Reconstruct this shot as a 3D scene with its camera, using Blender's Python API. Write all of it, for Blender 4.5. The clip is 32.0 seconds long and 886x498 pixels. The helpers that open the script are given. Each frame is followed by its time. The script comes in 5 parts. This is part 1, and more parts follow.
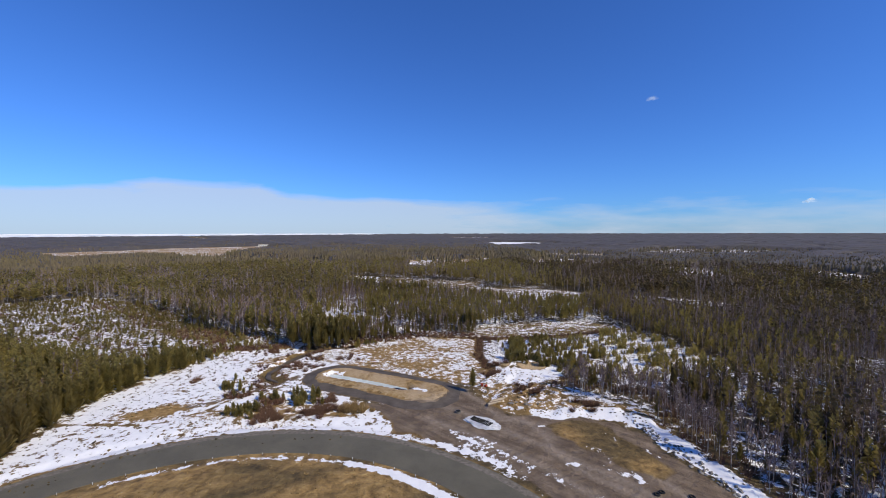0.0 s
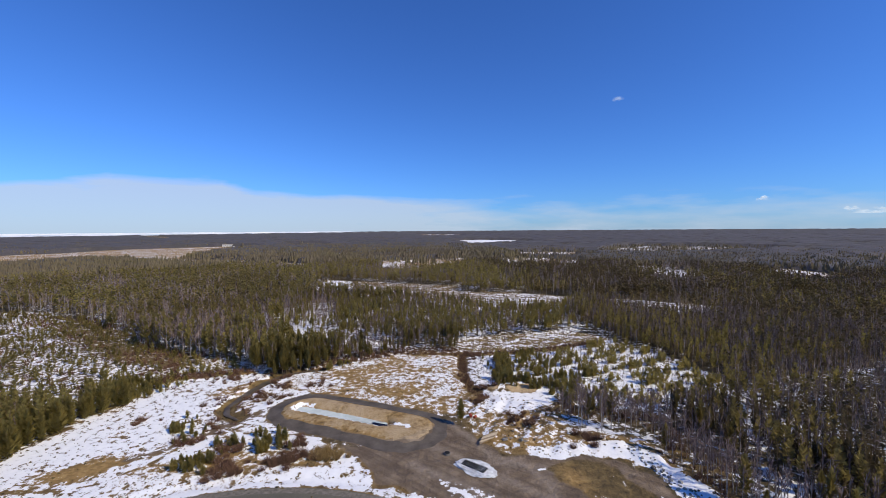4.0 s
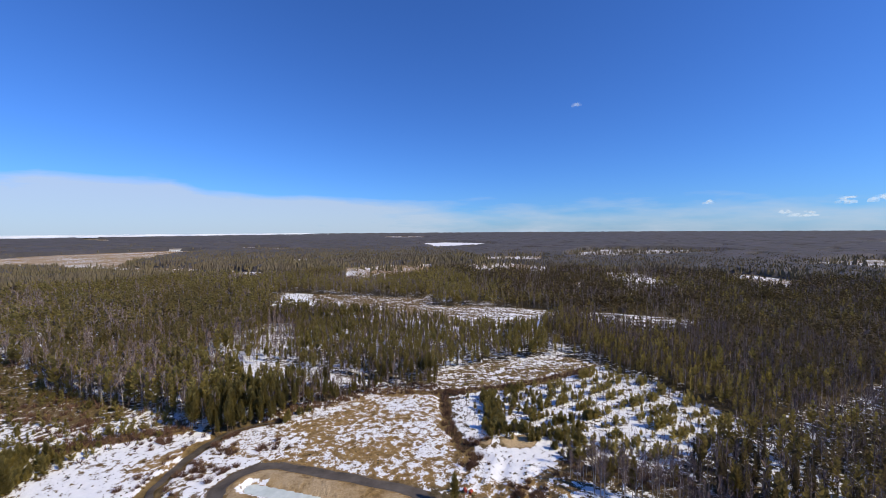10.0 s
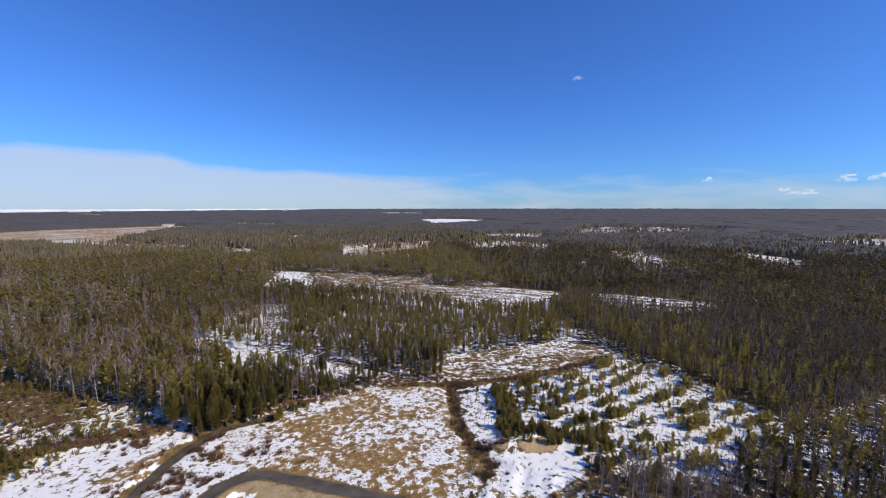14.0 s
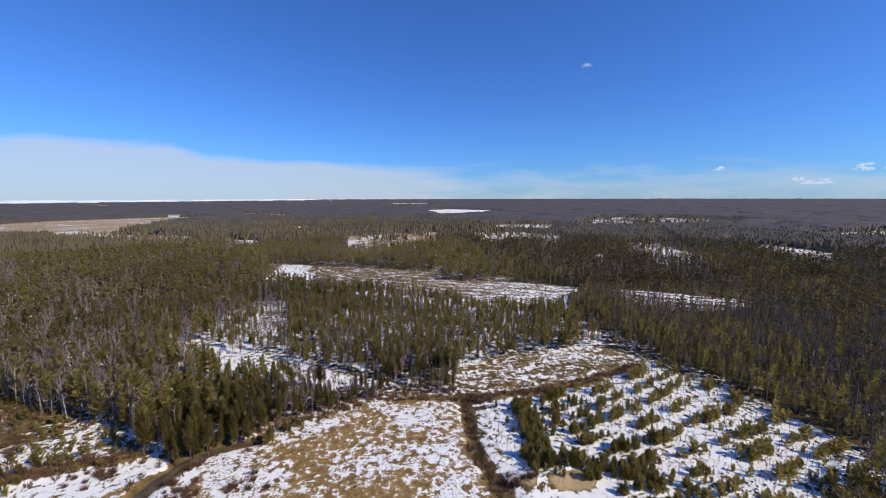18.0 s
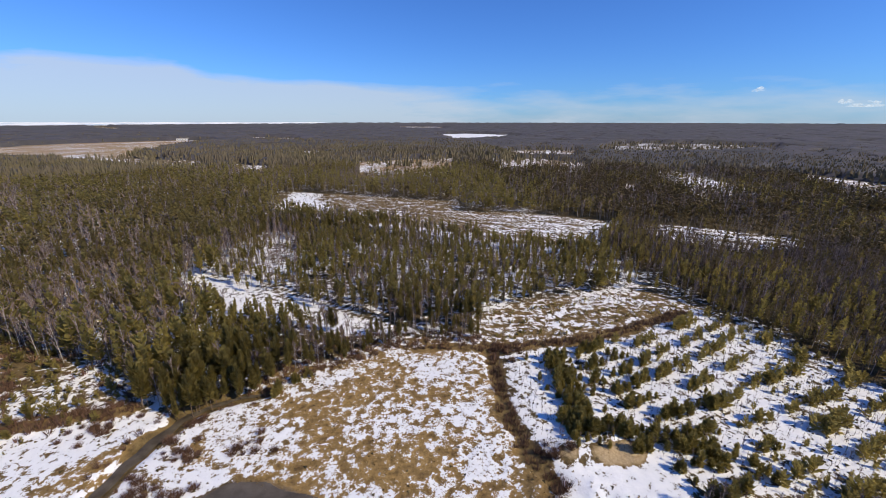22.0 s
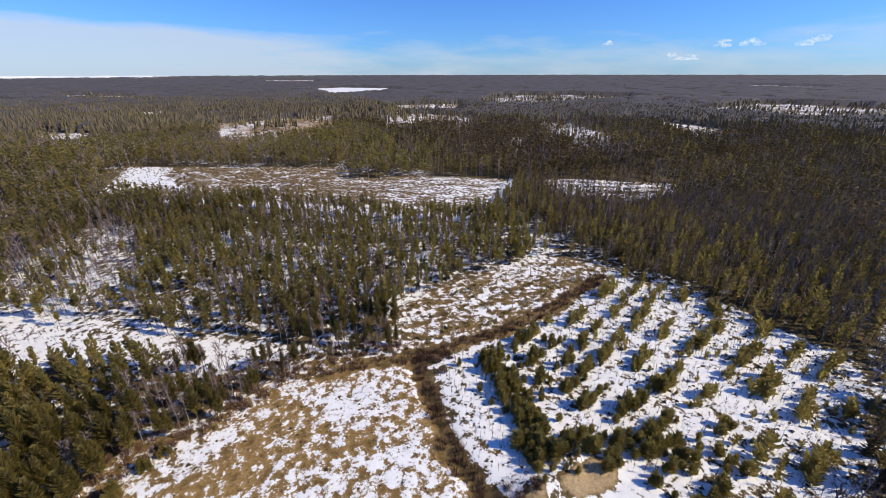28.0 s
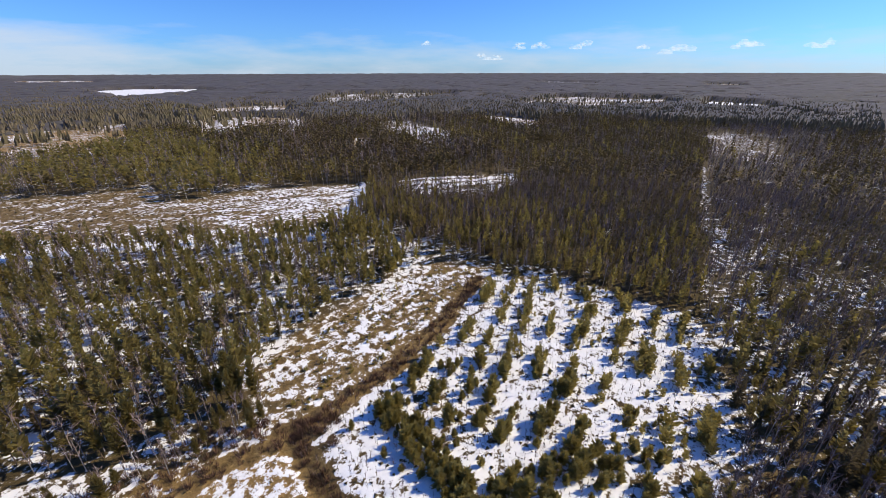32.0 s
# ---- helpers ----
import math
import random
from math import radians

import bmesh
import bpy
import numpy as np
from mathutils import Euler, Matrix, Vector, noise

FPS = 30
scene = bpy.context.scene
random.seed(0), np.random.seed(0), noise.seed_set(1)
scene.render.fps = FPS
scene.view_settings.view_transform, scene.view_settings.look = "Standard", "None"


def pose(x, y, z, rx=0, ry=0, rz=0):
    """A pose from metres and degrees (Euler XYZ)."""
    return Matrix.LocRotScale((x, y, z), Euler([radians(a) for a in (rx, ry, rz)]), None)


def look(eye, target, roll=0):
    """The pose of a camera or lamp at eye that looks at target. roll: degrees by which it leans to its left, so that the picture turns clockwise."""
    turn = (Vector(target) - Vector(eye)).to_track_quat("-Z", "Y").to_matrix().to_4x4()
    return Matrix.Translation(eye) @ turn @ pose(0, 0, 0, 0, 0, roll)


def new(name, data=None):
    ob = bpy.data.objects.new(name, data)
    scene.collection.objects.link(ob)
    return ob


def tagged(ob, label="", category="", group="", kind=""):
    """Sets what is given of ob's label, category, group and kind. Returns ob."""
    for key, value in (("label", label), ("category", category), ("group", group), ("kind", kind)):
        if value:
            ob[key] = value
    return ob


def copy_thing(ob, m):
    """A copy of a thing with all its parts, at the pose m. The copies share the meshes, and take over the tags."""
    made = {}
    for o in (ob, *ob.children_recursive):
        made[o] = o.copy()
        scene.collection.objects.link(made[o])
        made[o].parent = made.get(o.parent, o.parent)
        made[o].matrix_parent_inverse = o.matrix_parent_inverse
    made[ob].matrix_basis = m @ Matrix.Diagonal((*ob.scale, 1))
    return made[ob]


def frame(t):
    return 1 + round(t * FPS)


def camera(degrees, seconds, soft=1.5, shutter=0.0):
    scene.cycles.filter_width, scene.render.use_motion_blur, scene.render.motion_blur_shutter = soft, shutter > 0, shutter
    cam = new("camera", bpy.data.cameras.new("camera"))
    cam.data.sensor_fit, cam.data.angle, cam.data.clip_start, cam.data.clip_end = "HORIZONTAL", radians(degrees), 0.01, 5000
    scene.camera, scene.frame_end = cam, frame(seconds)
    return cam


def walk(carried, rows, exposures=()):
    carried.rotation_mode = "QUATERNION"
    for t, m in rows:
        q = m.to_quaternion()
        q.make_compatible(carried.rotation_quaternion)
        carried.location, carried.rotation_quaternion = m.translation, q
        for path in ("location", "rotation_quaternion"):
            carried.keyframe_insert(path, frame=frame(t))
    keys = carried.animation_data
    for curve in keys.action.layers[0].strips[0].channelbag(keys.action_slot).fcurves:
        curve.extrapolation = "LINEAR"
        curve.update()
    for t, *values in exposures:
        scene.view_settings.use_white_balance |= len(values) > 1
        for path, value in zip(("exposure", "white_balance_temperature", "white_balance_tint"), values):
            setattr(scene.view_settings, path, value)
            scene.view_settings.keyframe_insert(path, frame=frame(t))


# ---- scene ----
# camera and its flight: seconds, place, turn to the left, tilt, lean
cam = camera(95.95, 32.0, soft=0.58)
PATH = [
    (0, 0.00, 0.00, 48.00, -0.00, -2.35, -0.12),
    (1, -1.06, 2.91, 49.12, -1.66, -2.46, -0.48),
    (2, -1.83, 6.06, 50.45, -1.93, -2.61, -0.16),
    (3, -2.24, 9.88, 51.67, -3.29, -2.70, -0.56),
    (4.5, -3.58, 14.95, 53.68, -4.33, -2.82, -0.23),
    (6, -4.81, 20.45, 55.96, -5.74, -2.80, -0.02),
    (7, -5.24, 24.19, 57.59, -6.03, -2.81, -0.16),
    (8, -5.83, 27.82, 58.95, -6.53, -2.75, -0.32),
    (9, -6.79, 31.15, 59.60, -7.16, -2.55, -0.06),
    (10, -6.92, 35.50, 60.01, -9.29, -2.65, -0.39),
    (11, -7.13, 39.53, 60.09, -9.69, -2.63, -0.30),
    (12, -7.47, 43.34, 60.18, -9.71, -2.87, -0.20),
    (13, -7.60, 47.07, 60.19, -9.67, -4.80, -0.14),
    (14, -8.01, 51.10, 60.27, -9.70, -6.06, -0.08),
    (15.5, -7.99, 57.39, 60.35, -9.58, -6.94, -0.02),
    (17, -7.55, 63.97, 60.16, -9.13, -7.32, -0.12),
    (18, -7.31, 68.28, 59.99, -8.81, -7.42, -0.17),
    (19, -7.71, 72.61, 59.52, -8.12, -7.40, 0.08),
    (20, -7.79, 77.45, 59.41, -7.54, -7.62, 0.01),
    (20.5, -7.79, 79.88, 59.20, -7.08, -9.60, 0.08),
    (21, -8.09, 82.25, 59.07, -6.98, -12.92, 0.17),
    (21.5, -8.01, 84.22, 59.01, -6.89, -15.77, 0.10),
    (22, -8.02, 86.17, 59.00, -6.89, -17.85, 0.05),
    (23, -8.09, 89.96, 59.04, -7.11, -20.57, 0.08),
    (24, -8.08, 94.12, 58.91, -8.54, -22.11, 0.08),
    (25, -7.95, 98.01, 59.02, -11.82, -22.96, 0.09),
    (26.5, -7.31, 104.17, 58.78, -17.51, -23.62, -0.01),
    (28, -6.26, 110.34, 58.27, -23.16, -23.82, -0.12),
    (29, -5.30, 114.17, 58.31, -25.54, -24.01, -0.26),
    (30, -4.11, 117.95, 58.23, -28.55, -24.05, -0.39),
    (30.5, -3.60, 119.86, 58.04, -30.58, -24.02, -0.35),
    (31, -3.00, 121.87, 57.65, -35.49, -23.99, -0.16),
    (31.5, -2.07, 123.86, 57.57, -40.80, -24.08, -0.11),
    (32, -1.20, 125.26, 57.37, -45.61, -24.01, -0.15),
]


def flown(x, y, z, yaw, tilt, lean):
    return pose(x, y, z, 0, 0, yaw) @ pose(0, 0, 0, 90 + tilt) @ pose(0, 0, 0, 0, 0, lean)


walk(cam, [(row[0], flown(*row[1:])) for row in PATH], [(0, -0.04, 6800, 8.5), (12, -0.02, 6900, 8.5), (20, -0.04, 7000, 8.5), (23, 0.0, 7100, 8.5), (28, 0.1, 7150, 8.5), (32, 0.17, 7150, 8.5)])

# world and sun
SUN_AZ, SUN_EL = -33.0, 39.0  # degrees from +x to the left, above the horizon
world = bpy.data.worlds.new("world")
scene.world = world
world.use_nodes = True
wn = world.node_tree.nodes
sky = wn.new("ShaderNodeTexSky")
sky.sky_type, sky.sun_disc = "NISHITA", False
sky.sun_elevation, sky.sun_rotation = radians(SUN_EL), radians(90 - SUN_AZ)
sky.altitude, sky.air_density, sky.dust_density, sky.ozone_density = 300, 1.0, 0.3, 4.0
wn["Background"].inputs["Strength"].default_value = 0.125
tint = wn.new("ShaderNodeMix")
tint.data_type, tint.blend_type = "RGBA", "MULTIPLY"
tint.inputs[0].default_value, tint.inputs[7].default_value = 1.0, (0.33, 0.66, 1.29, 1)
world.node_tree.links.new(sky.outputs[0], tint.inputs[6])
world.node_tree.links.new(tint.outputs[2], wn["Background"].inputs["Color"])
sun = new("sun", bpy.data.lights.new("sun", "SUN"))
sun.data.energy, sun.data.angle, sun.data.color = 4.2, radians(0.53), (1.0, 0.91, 0.745)
sd = Vector((math.cos(radians(SUN_EL)) * math.cos(radians(SUN_AZ)), math.cos(radians(SUN_EL)) * math.sin(radians(SUN_AZ)), math.sin(radians(SUN_EL))))
sun.matrix_world = look(sd * 300, (0, 0, 0))

rng = np.random.default_rng(7)


# ---- materials ----
def nodes_of(name):
    m = bpy.data.materials.new(name)
    m.use_nodes = True
    nt = m.node_tree
    return m, nt, nt.nodes["Principled BSDF"]


def noise_node(nt, scale, detail=4.0, rough=0.6, vec=None):
    n = nt.nodes.new("ShaderNodeTexNoise")
    n.inputs["Scale"].default_value, n.inputs["Detail"].default_value, n.inputs["Roughness"].default_value = scale, detail, rough
    if vec is None:
        vec = nt.nodes.new("ShaderNodeNewGeometry").outputs["Position"]
    nt.links.new(vec, n.inputs["Vector"])
    return n.outputs["Fac"]


def ramp(nt, fac, stops):
    r = nt.nodes.new("ShaderNodeValToRGB")
    e = r.color_ramp.elements
    while len(e) < len(stops):
        e.new(0.5)
    for el, (p, c) in zip(e, stops):
        el.position, el.color = p, (*c, 1)
    nt.links.new(fac, r.inputs[0])
    return r.outputs[0]


def mix(nt, fac, a, b):
    m = nt.nodes.new("ShaderNodeMix")
    m.data_type = "RGBA"
    for v, s in ((fac, m.inputs[0]), (a, m.inputs[6]), (b, m.inputs[7])):
        if isinstance(v, (int, float)):
            s.default_value = v
        elif isinstance(v, tuple):
            s.default_value = (*v, 1)
        else:
            nt.links.new(v, s)
    return m.outputs[2]


def calc(nt, op, a, b=0.0, c=0.0, clamp=False):
    m = nt.nodes.new("ShaderNodeMath")
    m.operation, m.use_clamp = op, clamp
    for v, s in zip((a, b, c), m.inputs):
        if isinstance(v, (int, float)):
            s.default_value = v
        else:
            nt.links.new(v, s)
    return m.outputs[0]


def bump(nt, bsdf, height, dist, strength=1.0):
    b = nt.nodes.new("ShaderNodeBump")
    b.inputs["Distance"].default_value, b.inputs["Strength"].default_value = dist, strength
    nt.links.new(height, b.inputs["Height"])
    nt.links.new(b.outputs[0], bsdf.inputs["Normal"])


def attr(nt, name):
    a = nt.nodes.new("ShaderNodeAttribute")
    a.attribute_name = name
    return a.outputs["Fac"]


def rough_mat(name, dark, light, scale=1.0, rough=0.85, per="noise", rel=0.0, spread=(0.3, 0.7), thin=0.0, stand=None):
    """A matt stuff in two tones, by noise, by island or by object."""
    m, nt, b = nodes_of(name)
    n = noise_node(nt, scale, 5)
    if per == "island":
        g = nt.nodes.new("ShaderNodeNewGeometry")
        n = calc(nt, "MULTIPLY_ADD", g.outputs["Random Per Island"], 0.55, calc(nt, "MULTIPLY", n, 0.5))
    if per == "object":
        g = nt.nodes.new("ShaderNodeObjectInfo")
        n = calc(nt, "MULTIPLY_ADD", g.outputs["Random"], 0.5, calc(nt, "MULTIPLY", n, 0.55))
    if stand:
        g = nt.nodes.new("ShaderNodeNewGeometry")
        tree, wide = noise_node(nt, 0.35, 2), noise_node(nt, 0.014, 3)
        n = calc(nt, "MULTIPLY_ADD", g.outputs["Random Per Island"], 0.14, calc(nt, "MULTIPLY_ADD", tree, 0.8, calc(nt, "MULTIPLY_ADD", wide, 0.5, -0.22)))
    c = ramp(nt, n, [(spread[0], dark), (spread[1], light)])
    if stand:
        c = mix(nt, ramp(nt, noise_node(nt, 0.009, 4), [(0.42, (0, 0, 0)), (0.62, (0.6, 0.6, 0.6))]), c, stand)
    nt.links.new(c, b.inputs["Base Color"])
    b.inputs["Roughness"].default_value = rough
    b.inputs["Specular IOR Level"].default_value = 0.2
    if rel:
        bump(nt, b, noise_node(nt, scale * 4, 6), rel)
    if thin:
        tr, ms = nt.nodes.new("ShaderNodeBsdfTranslucent"), nt.nodes.new("ShaderNodeMixShader")
        nt.links.new(c, tr.inputs["Color"])
        ms.inputs[0].default_value = thin
        nt.links.new(b.outputs[0], ms.inputs[1]), nt.links.new(tr.outputs[0], ms.inputs[2])
        nt.links.new(ms.outputs[0], nt.nodes["Material Output"].inputs["Surface"])
    return m


SNOW = (0.87, 0.86, 0.85)
M_pine = rough_mat("pine_needles", (0.165, 0.134, 0.042), (0.41, 0.327, 0.097), 0.12, thin=0.6, stand=(0.18, 0.128, 0.06))
# young growth, brightened beyond pine_needles to offset the shade inside its crowns
M_young_lifted = rough_mat("lifted_young_needles", (0.21, 0.172, 0.06), (0.47, 0.38, 0.125), 0.3, thin=0.65)
# tone of the spruces, and a darkened stand-in for backlit eastern pines
M_spruce_shaded = rough_mat("spruce_and_shaded_needles", (0.062, 0.049, 0.02), (0.18, 0.133, 0.046), 0.12, thin=0.25, stand=(0.10, 0.068, 0.042))
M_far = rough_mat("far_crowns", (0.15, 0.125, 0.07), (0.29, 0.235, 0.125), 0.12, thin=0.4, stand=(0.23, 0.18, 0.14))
# base colour greyed for distance haze and darkened for shade between crowns
M_hazy_canopy = rough_mat("hazy_canopy", (0.062, 0.056, 0.058), (0.122, 0.108, 0.110), 0.012, spread=(0.36, 0.64), stand=(0.075, 0.07, 0.055))
M_bark = rough_mat("pine_bark", (0.10, 0.07, 0.05), (0.24, 0.16, 0.11), 1.5)
M_birch = rough_mat("birch_bark", (0.18, 0.158, 0.142), (0.46, 0.42, 0.385), 1.2)
M_twig = rough_mat("birch_twigs", (0.11, 0.079, 0.071), (0.25, 0.18, 0.16), 0.2, per="island")
M_shrub = rough_mat("willow_twigs", (0.085, 0.046, 0.03), (0.21, 0.118, 0.074), 0.25, per="island")
M_straw = rough_mat("dry_grass", (0.17, 0.105, 0.04), (0.42, 0.29, 0.13), 0.3, per="island")
M_heath = rough_mat("heath", (0.05, 0.038, 0.019), (0.15, 0.108, 0.048), 0.3, per="island")


def ground_material():
    """Snow lies where the cover runs high; below it straw, moss, sand and bare soil."""
    m, nt, b = nodes_of("ground")
    big, mid, fine = noise_node(nt, 0.09, 5, 0.6), noise_node(nt, 0.5, 7, 0.64), noise_node(nt, 2.2, 5, 0.7)
    moss = ramp(nt, mid, [(0.32, (0.035, 0.028, 0.014)), (0.68, (0.13, 0.095, 0.042))])
    straw = ramp(nt, mid, [(0.3, (0.13, 0.078, 0.03)), (0.5, (0.32, 0.198, 0.072)), (0.72, (0.50, 0.33, 0.13))])
    soil = ramp(nt, noise_node(nt, 0.22, 6), [(0.3, (0.115, 0.08, 0.052)), (0.52, (0.19, 0.138, 0.092)), (0.72, (0.29, 0.22, 0.155))])
    turn = nt.nodes.new("ShaderNodeMapping")
    turn.vector_type = "TEXTURE"
    turn.inputs["Rotation"].default_value, turn.inputs["Scale"].default_value = (0, 0, radians(-42)), (14.0, 1.5, 1.0)
    nt.links.new(nt.nodes.new("ShaderNodeNewGeometry").outputs["Position"], turn.inputs["Vector"])
    ruts = noise_node(nt, 1.0, 5, 0.6, turn.outputs[0])
    soil = mix(nt, ramp(nt, ruts, [(0.42, (0, 0, 0)), (0.62, (0.6, 0.6, 0.6))]), soil, (0.095, 0.068, 0.045))
    soil = mix(nt, calc(nt, "MULTIPLY", attr(nt, "rut"), calc(nt, "MULTIPLY_ADD", mid, 1.4, -0.1, clamp=True)), soil, (0.33, 0.265, 0.20))
    sand = ramp(nt, fine, [(0.3, (0.34, 0.235, 0.125)), (0.7, (0.56, 0.42, 0.25))])
    grit = calc(nt, "MULTIPLY_ADD", fine, 0.5, 0.75)
    low = mix(nt, attr(nt, "straw"), moss, straw)

    def edge(name, wide, soft):
        d = calc(nt, "MULTIPLY_ADD", calc(nt, "SUBTRACT", mid, 0.5), wide, attr(nt, name))
        return calc(nt, "MULTIPLY_ADD", d, 1.0 / soft, 0.5, clamp=True)

    low = mix(nt, edge("soil", 2.5, 0.8), low, soil)
    low = mix(nt, edge("sand", 2.0, 0.8), low, sand)
    patch = calc(nt, "ADD", calc(nt, "MULTIPLY", mid, 1.3), calc(nt, "ADD", calc(nt, "MULTIPLY", fine, 0.55), calc(nt, "MULTIPLY", big, 0.6)))
    cover = calc(nt, "ADD", attr(nt, "snow"), calc(nt, "SUBTRACT", patch, 1.225))
    white = calc(nt, "MULTIPLY_ADD", calc(nt, "SUBTRACT", cover, 0.5), 20.0, 0.5, clamp=True)
    snow = ramp(nt, noise_node(nt, 0.5, 5), [(0.3, (0.77, 0.77, 0.775)), (0.6, SNOW)])
    col = mix(nt, white, low, snow)
    nt.links.new(col, b.inputs["Base Color"])
    b.inputs["Roughness"].default_value = 0.8
    b.inputs["Specular IOR Level"].default_value = 0.2
    bump(nt, b, calc(nt, "ADD", calc(nt, "MULTIPLY", white, 0.5), calc(nt, "MULTIPLY", mid, calc(nt, "SUBTRACT", 1.5, white))), 0.5)
    return m


def asphalt_material():
    m, nt, b = nodes_of("asphalt")
    c = ramp(nt, noise_node(nt, 0.15, 6), [(0.3, (0.10, 0.088, 0.058)), (0.7, (0.145, 0.128, 0.086))])
    g = ramp(nt, noise_node(nt, 12.0, 3), [(0.35, (0.75, 0.75, 0.75)), (0.65, (1.1, 1.1, 1.1))])
    mm = nt.nodes.new("ShaderNodeMix")
    mm.data_type, mm.blend_type = "RGBA", "MULTIPLY"
    mm.inputs[0].default_value = 1.0
    nt.links.new(c, mm.inputs[6]), nt.links.new(g, mm.inputs[7])
    nt.links.new(mm.outputs[2], b.inputs["Base Color"])
    b.inputs["Roughness"].default_value = 0.75
    bump(nt, b, noise_node(nt, 20.0, 3), 0.01)
    return m


# ---- meshes ----
def mesh_np(name, verts, faces, mats, index=None, smooth=False, normals=None):
    verts, faces = np.asarray(verts, np.float32), np.asarray(faces, np.int32)
    me = bpy.data.meshes.new(name)
    k = faces.shape[1]
    me.vertices.add(len(verts)), me.loops.add(faces.size), me.polygons.add(len(faces))
    me.vertices.foreach_set("co", verts.ravel())
    me.loops.foreach_set("vertex_index", faces.ravel())
    me.polygons.foreach_set("loop_start", np.arange(0, faces.size, k, dtype=np.int32))
    me.polygons.foreach_set("loop_total", np.full(len(faces), k, np.int32))
    if index is not None:
        me.polygons.foreach_set("material_index", np.asarray(index, np.int32))
    me.polygons.foreach_set("use_smooth", np.full(len(faces), smooth))
    for m in mats:
        me.materials.append(m)
    me.update(calc_edges=True)
    if normals is not None:
        a = me.attributes.new("custom_normal", "FLOAT_VECTOR", "POINT")
        a.data.foreach_set("vector", np.asarray(normals, np.float32).ravel())
    return me


def crown_normals(v, up=0.75, loose=0.27):
    """Normals that lean away from the stem, so that a crown of loose sprays takes the light as one rounded body."""
    v = np.asarray(v, float)
    g = np.random.default_rng(len(v))
    wide = max(np.hypot(v[:, 0], v[:, 1]).max(), 1e-6)
    n = np.c_[v[:, 0] / wide, v[:, 1] / wide, up + 0.9 * (v[:, 2] - 0.55)] + g.normal(0, loose, v.shape)
    return n / np.linalg.norm(n, axis=1)[:, None]


def part(name, data, parent=None, label=""):
    ob = new(name, data)
    ob.parent = parent
    return tagged(ob, label=label) if label else ob


# ---- plan: outlines of the open places, in metres ----
def inside(px, py, poly):
    """Signed distance to a closed outline, positive within."""
    pts = np.array(poly, float)
    d2, odd = np.full(px.shape, 1e12), np.zeros(px.shape, bool)
    for (ax, ay), (bx, by) in zip(pts, np.roll(pts, -1, 0)):
        ex, ey = bx - ax, by - ay
        h = np.clip(((px - ax) * ex + (py - ay) * ey) / (ex * ex + ey * ey), 0, 1)
        d2 = np.minimum(d2, (px - ax - h * ex) ** 2 + (py - ay - h * ey) ** 2)
        if ay != by:
            odd ^= ((ay > py) != (by > py)) & (px < ax + (py - ay) * ex / ey)
    return np.where(odd, 1, -1) * np.sqrt(d2)


def along(px, py, line):
    """Distance to an open line."""
    pts = np.array(line, float)
    d2 = np.full(px.shape, 1e12)
    for (ax, ay), (bx, by) in zip(pts[:-1], pts[1:]):
        ex, ey = bx - ax, by - ay
        h = np.clip(((px - ax) * ex + (py - ay) * ey) / (ex * ex + ey * ey), 0, 1)
        d2 = np.minimum(d2, (px - ax - h * ex) ** 2 + (py - ay - h * ey) ** 2)
    return np.sqrt(d2)


def wob(px, py, size, amount, seed=0.0):
    """Smooth pseudo-noise made of a few crossed waves."""
    a = np.sin(px / size * 1.7 + seed) * np.cos(py / size * 1.3 - seed * 2)
    b = np.sin((px * 0.6 + py * 0.8) / size * 2.9 + 1.3 + seed) + np.cos((px * 0.9 - py * 0.5) / size * 4.3 + seed * 3)
    return amount * (0.5 * a + 0.3 * b)



def patchy(x, y, size, seed):
    return wob(x, y, size, 1.0, seed) + wob(y, x, size * 0.37, 0.6, seed + 2)


ROAD_C, ROAD_IN, ROAD_OUT = (-34.5, 28.4), 57.0, 66.8
ISLE_A, ISLE_B = (-35.0, 131.5), (-6.0, 117.5)
OPEN_WEST = [(-84, 66), (-92, 80), (-96, 92), (-99, 108), (-97, 130), (-88, 146), (-92, 157), (-80, 161), (-67, 164), (-55, 162), (-48, 163), (-36, 152), (-46, 133), (-39, 122), (-11, 102), (0, 89), (-31, 90), (-62, 84)]
CUT_WEST = [(-87, 146), (-103, 135), (-120, 139), (-160, 150), (-230, 190), (-300, 250), (-268, 300), (-201, 263), (-145, 225), (-130, 204), (-110, 192), (-88, 182), (-72, 173), (-64, 165)]
MEADOW = [(-38, 143), (-50, 150), (-48, 163), (-40, 167), (-35, 174), (-25, 175), (-20, 177), (-13, 182), (5, 182), (14, 180), (14, 160), (13, 140), (8, 124), (-8, 131)]
HEAPS = [(8, 128), (13, 108), (25, 101), (44, 101), (50, 92), (55, 70), (60, 50), (64, 50), (60, 78), (57, 95), (53, 109), (36, 112), (38, 128), (20, 140), (13, 140)]
PIT = [(18, 140), (27, 139.5), (38, 138), (40, 132), (29, 124), (17, 126)]
YOUNG = [(15, 178), (28, 179), (60, 184), (86, 197), (94, 183), (100, 173), (103, 161), (103, 148), (105, 138), (84, 129), (60, 123), (42, 124), (38, 139), (15, 143)]
PARTCUT = [(14, 197), (30, 206), (58, 209), (80, 211), (90, 195), (76, 188), (33, 180), (20, 181)]
GAP = [(-85, 241), (-60, 224), (-45, 217), (-38, 208), (-17, 199.5), (-5, 192), (-6, 189), (-18, 192), (-30, 195.5), (-38, 199), (-43, 203), (-53, 204.5), (-61, 207), (-72, 214), (-90, 226)]
LANE = [(-72, 288), (-59, 286), (-43, 214), (-53, 214)]
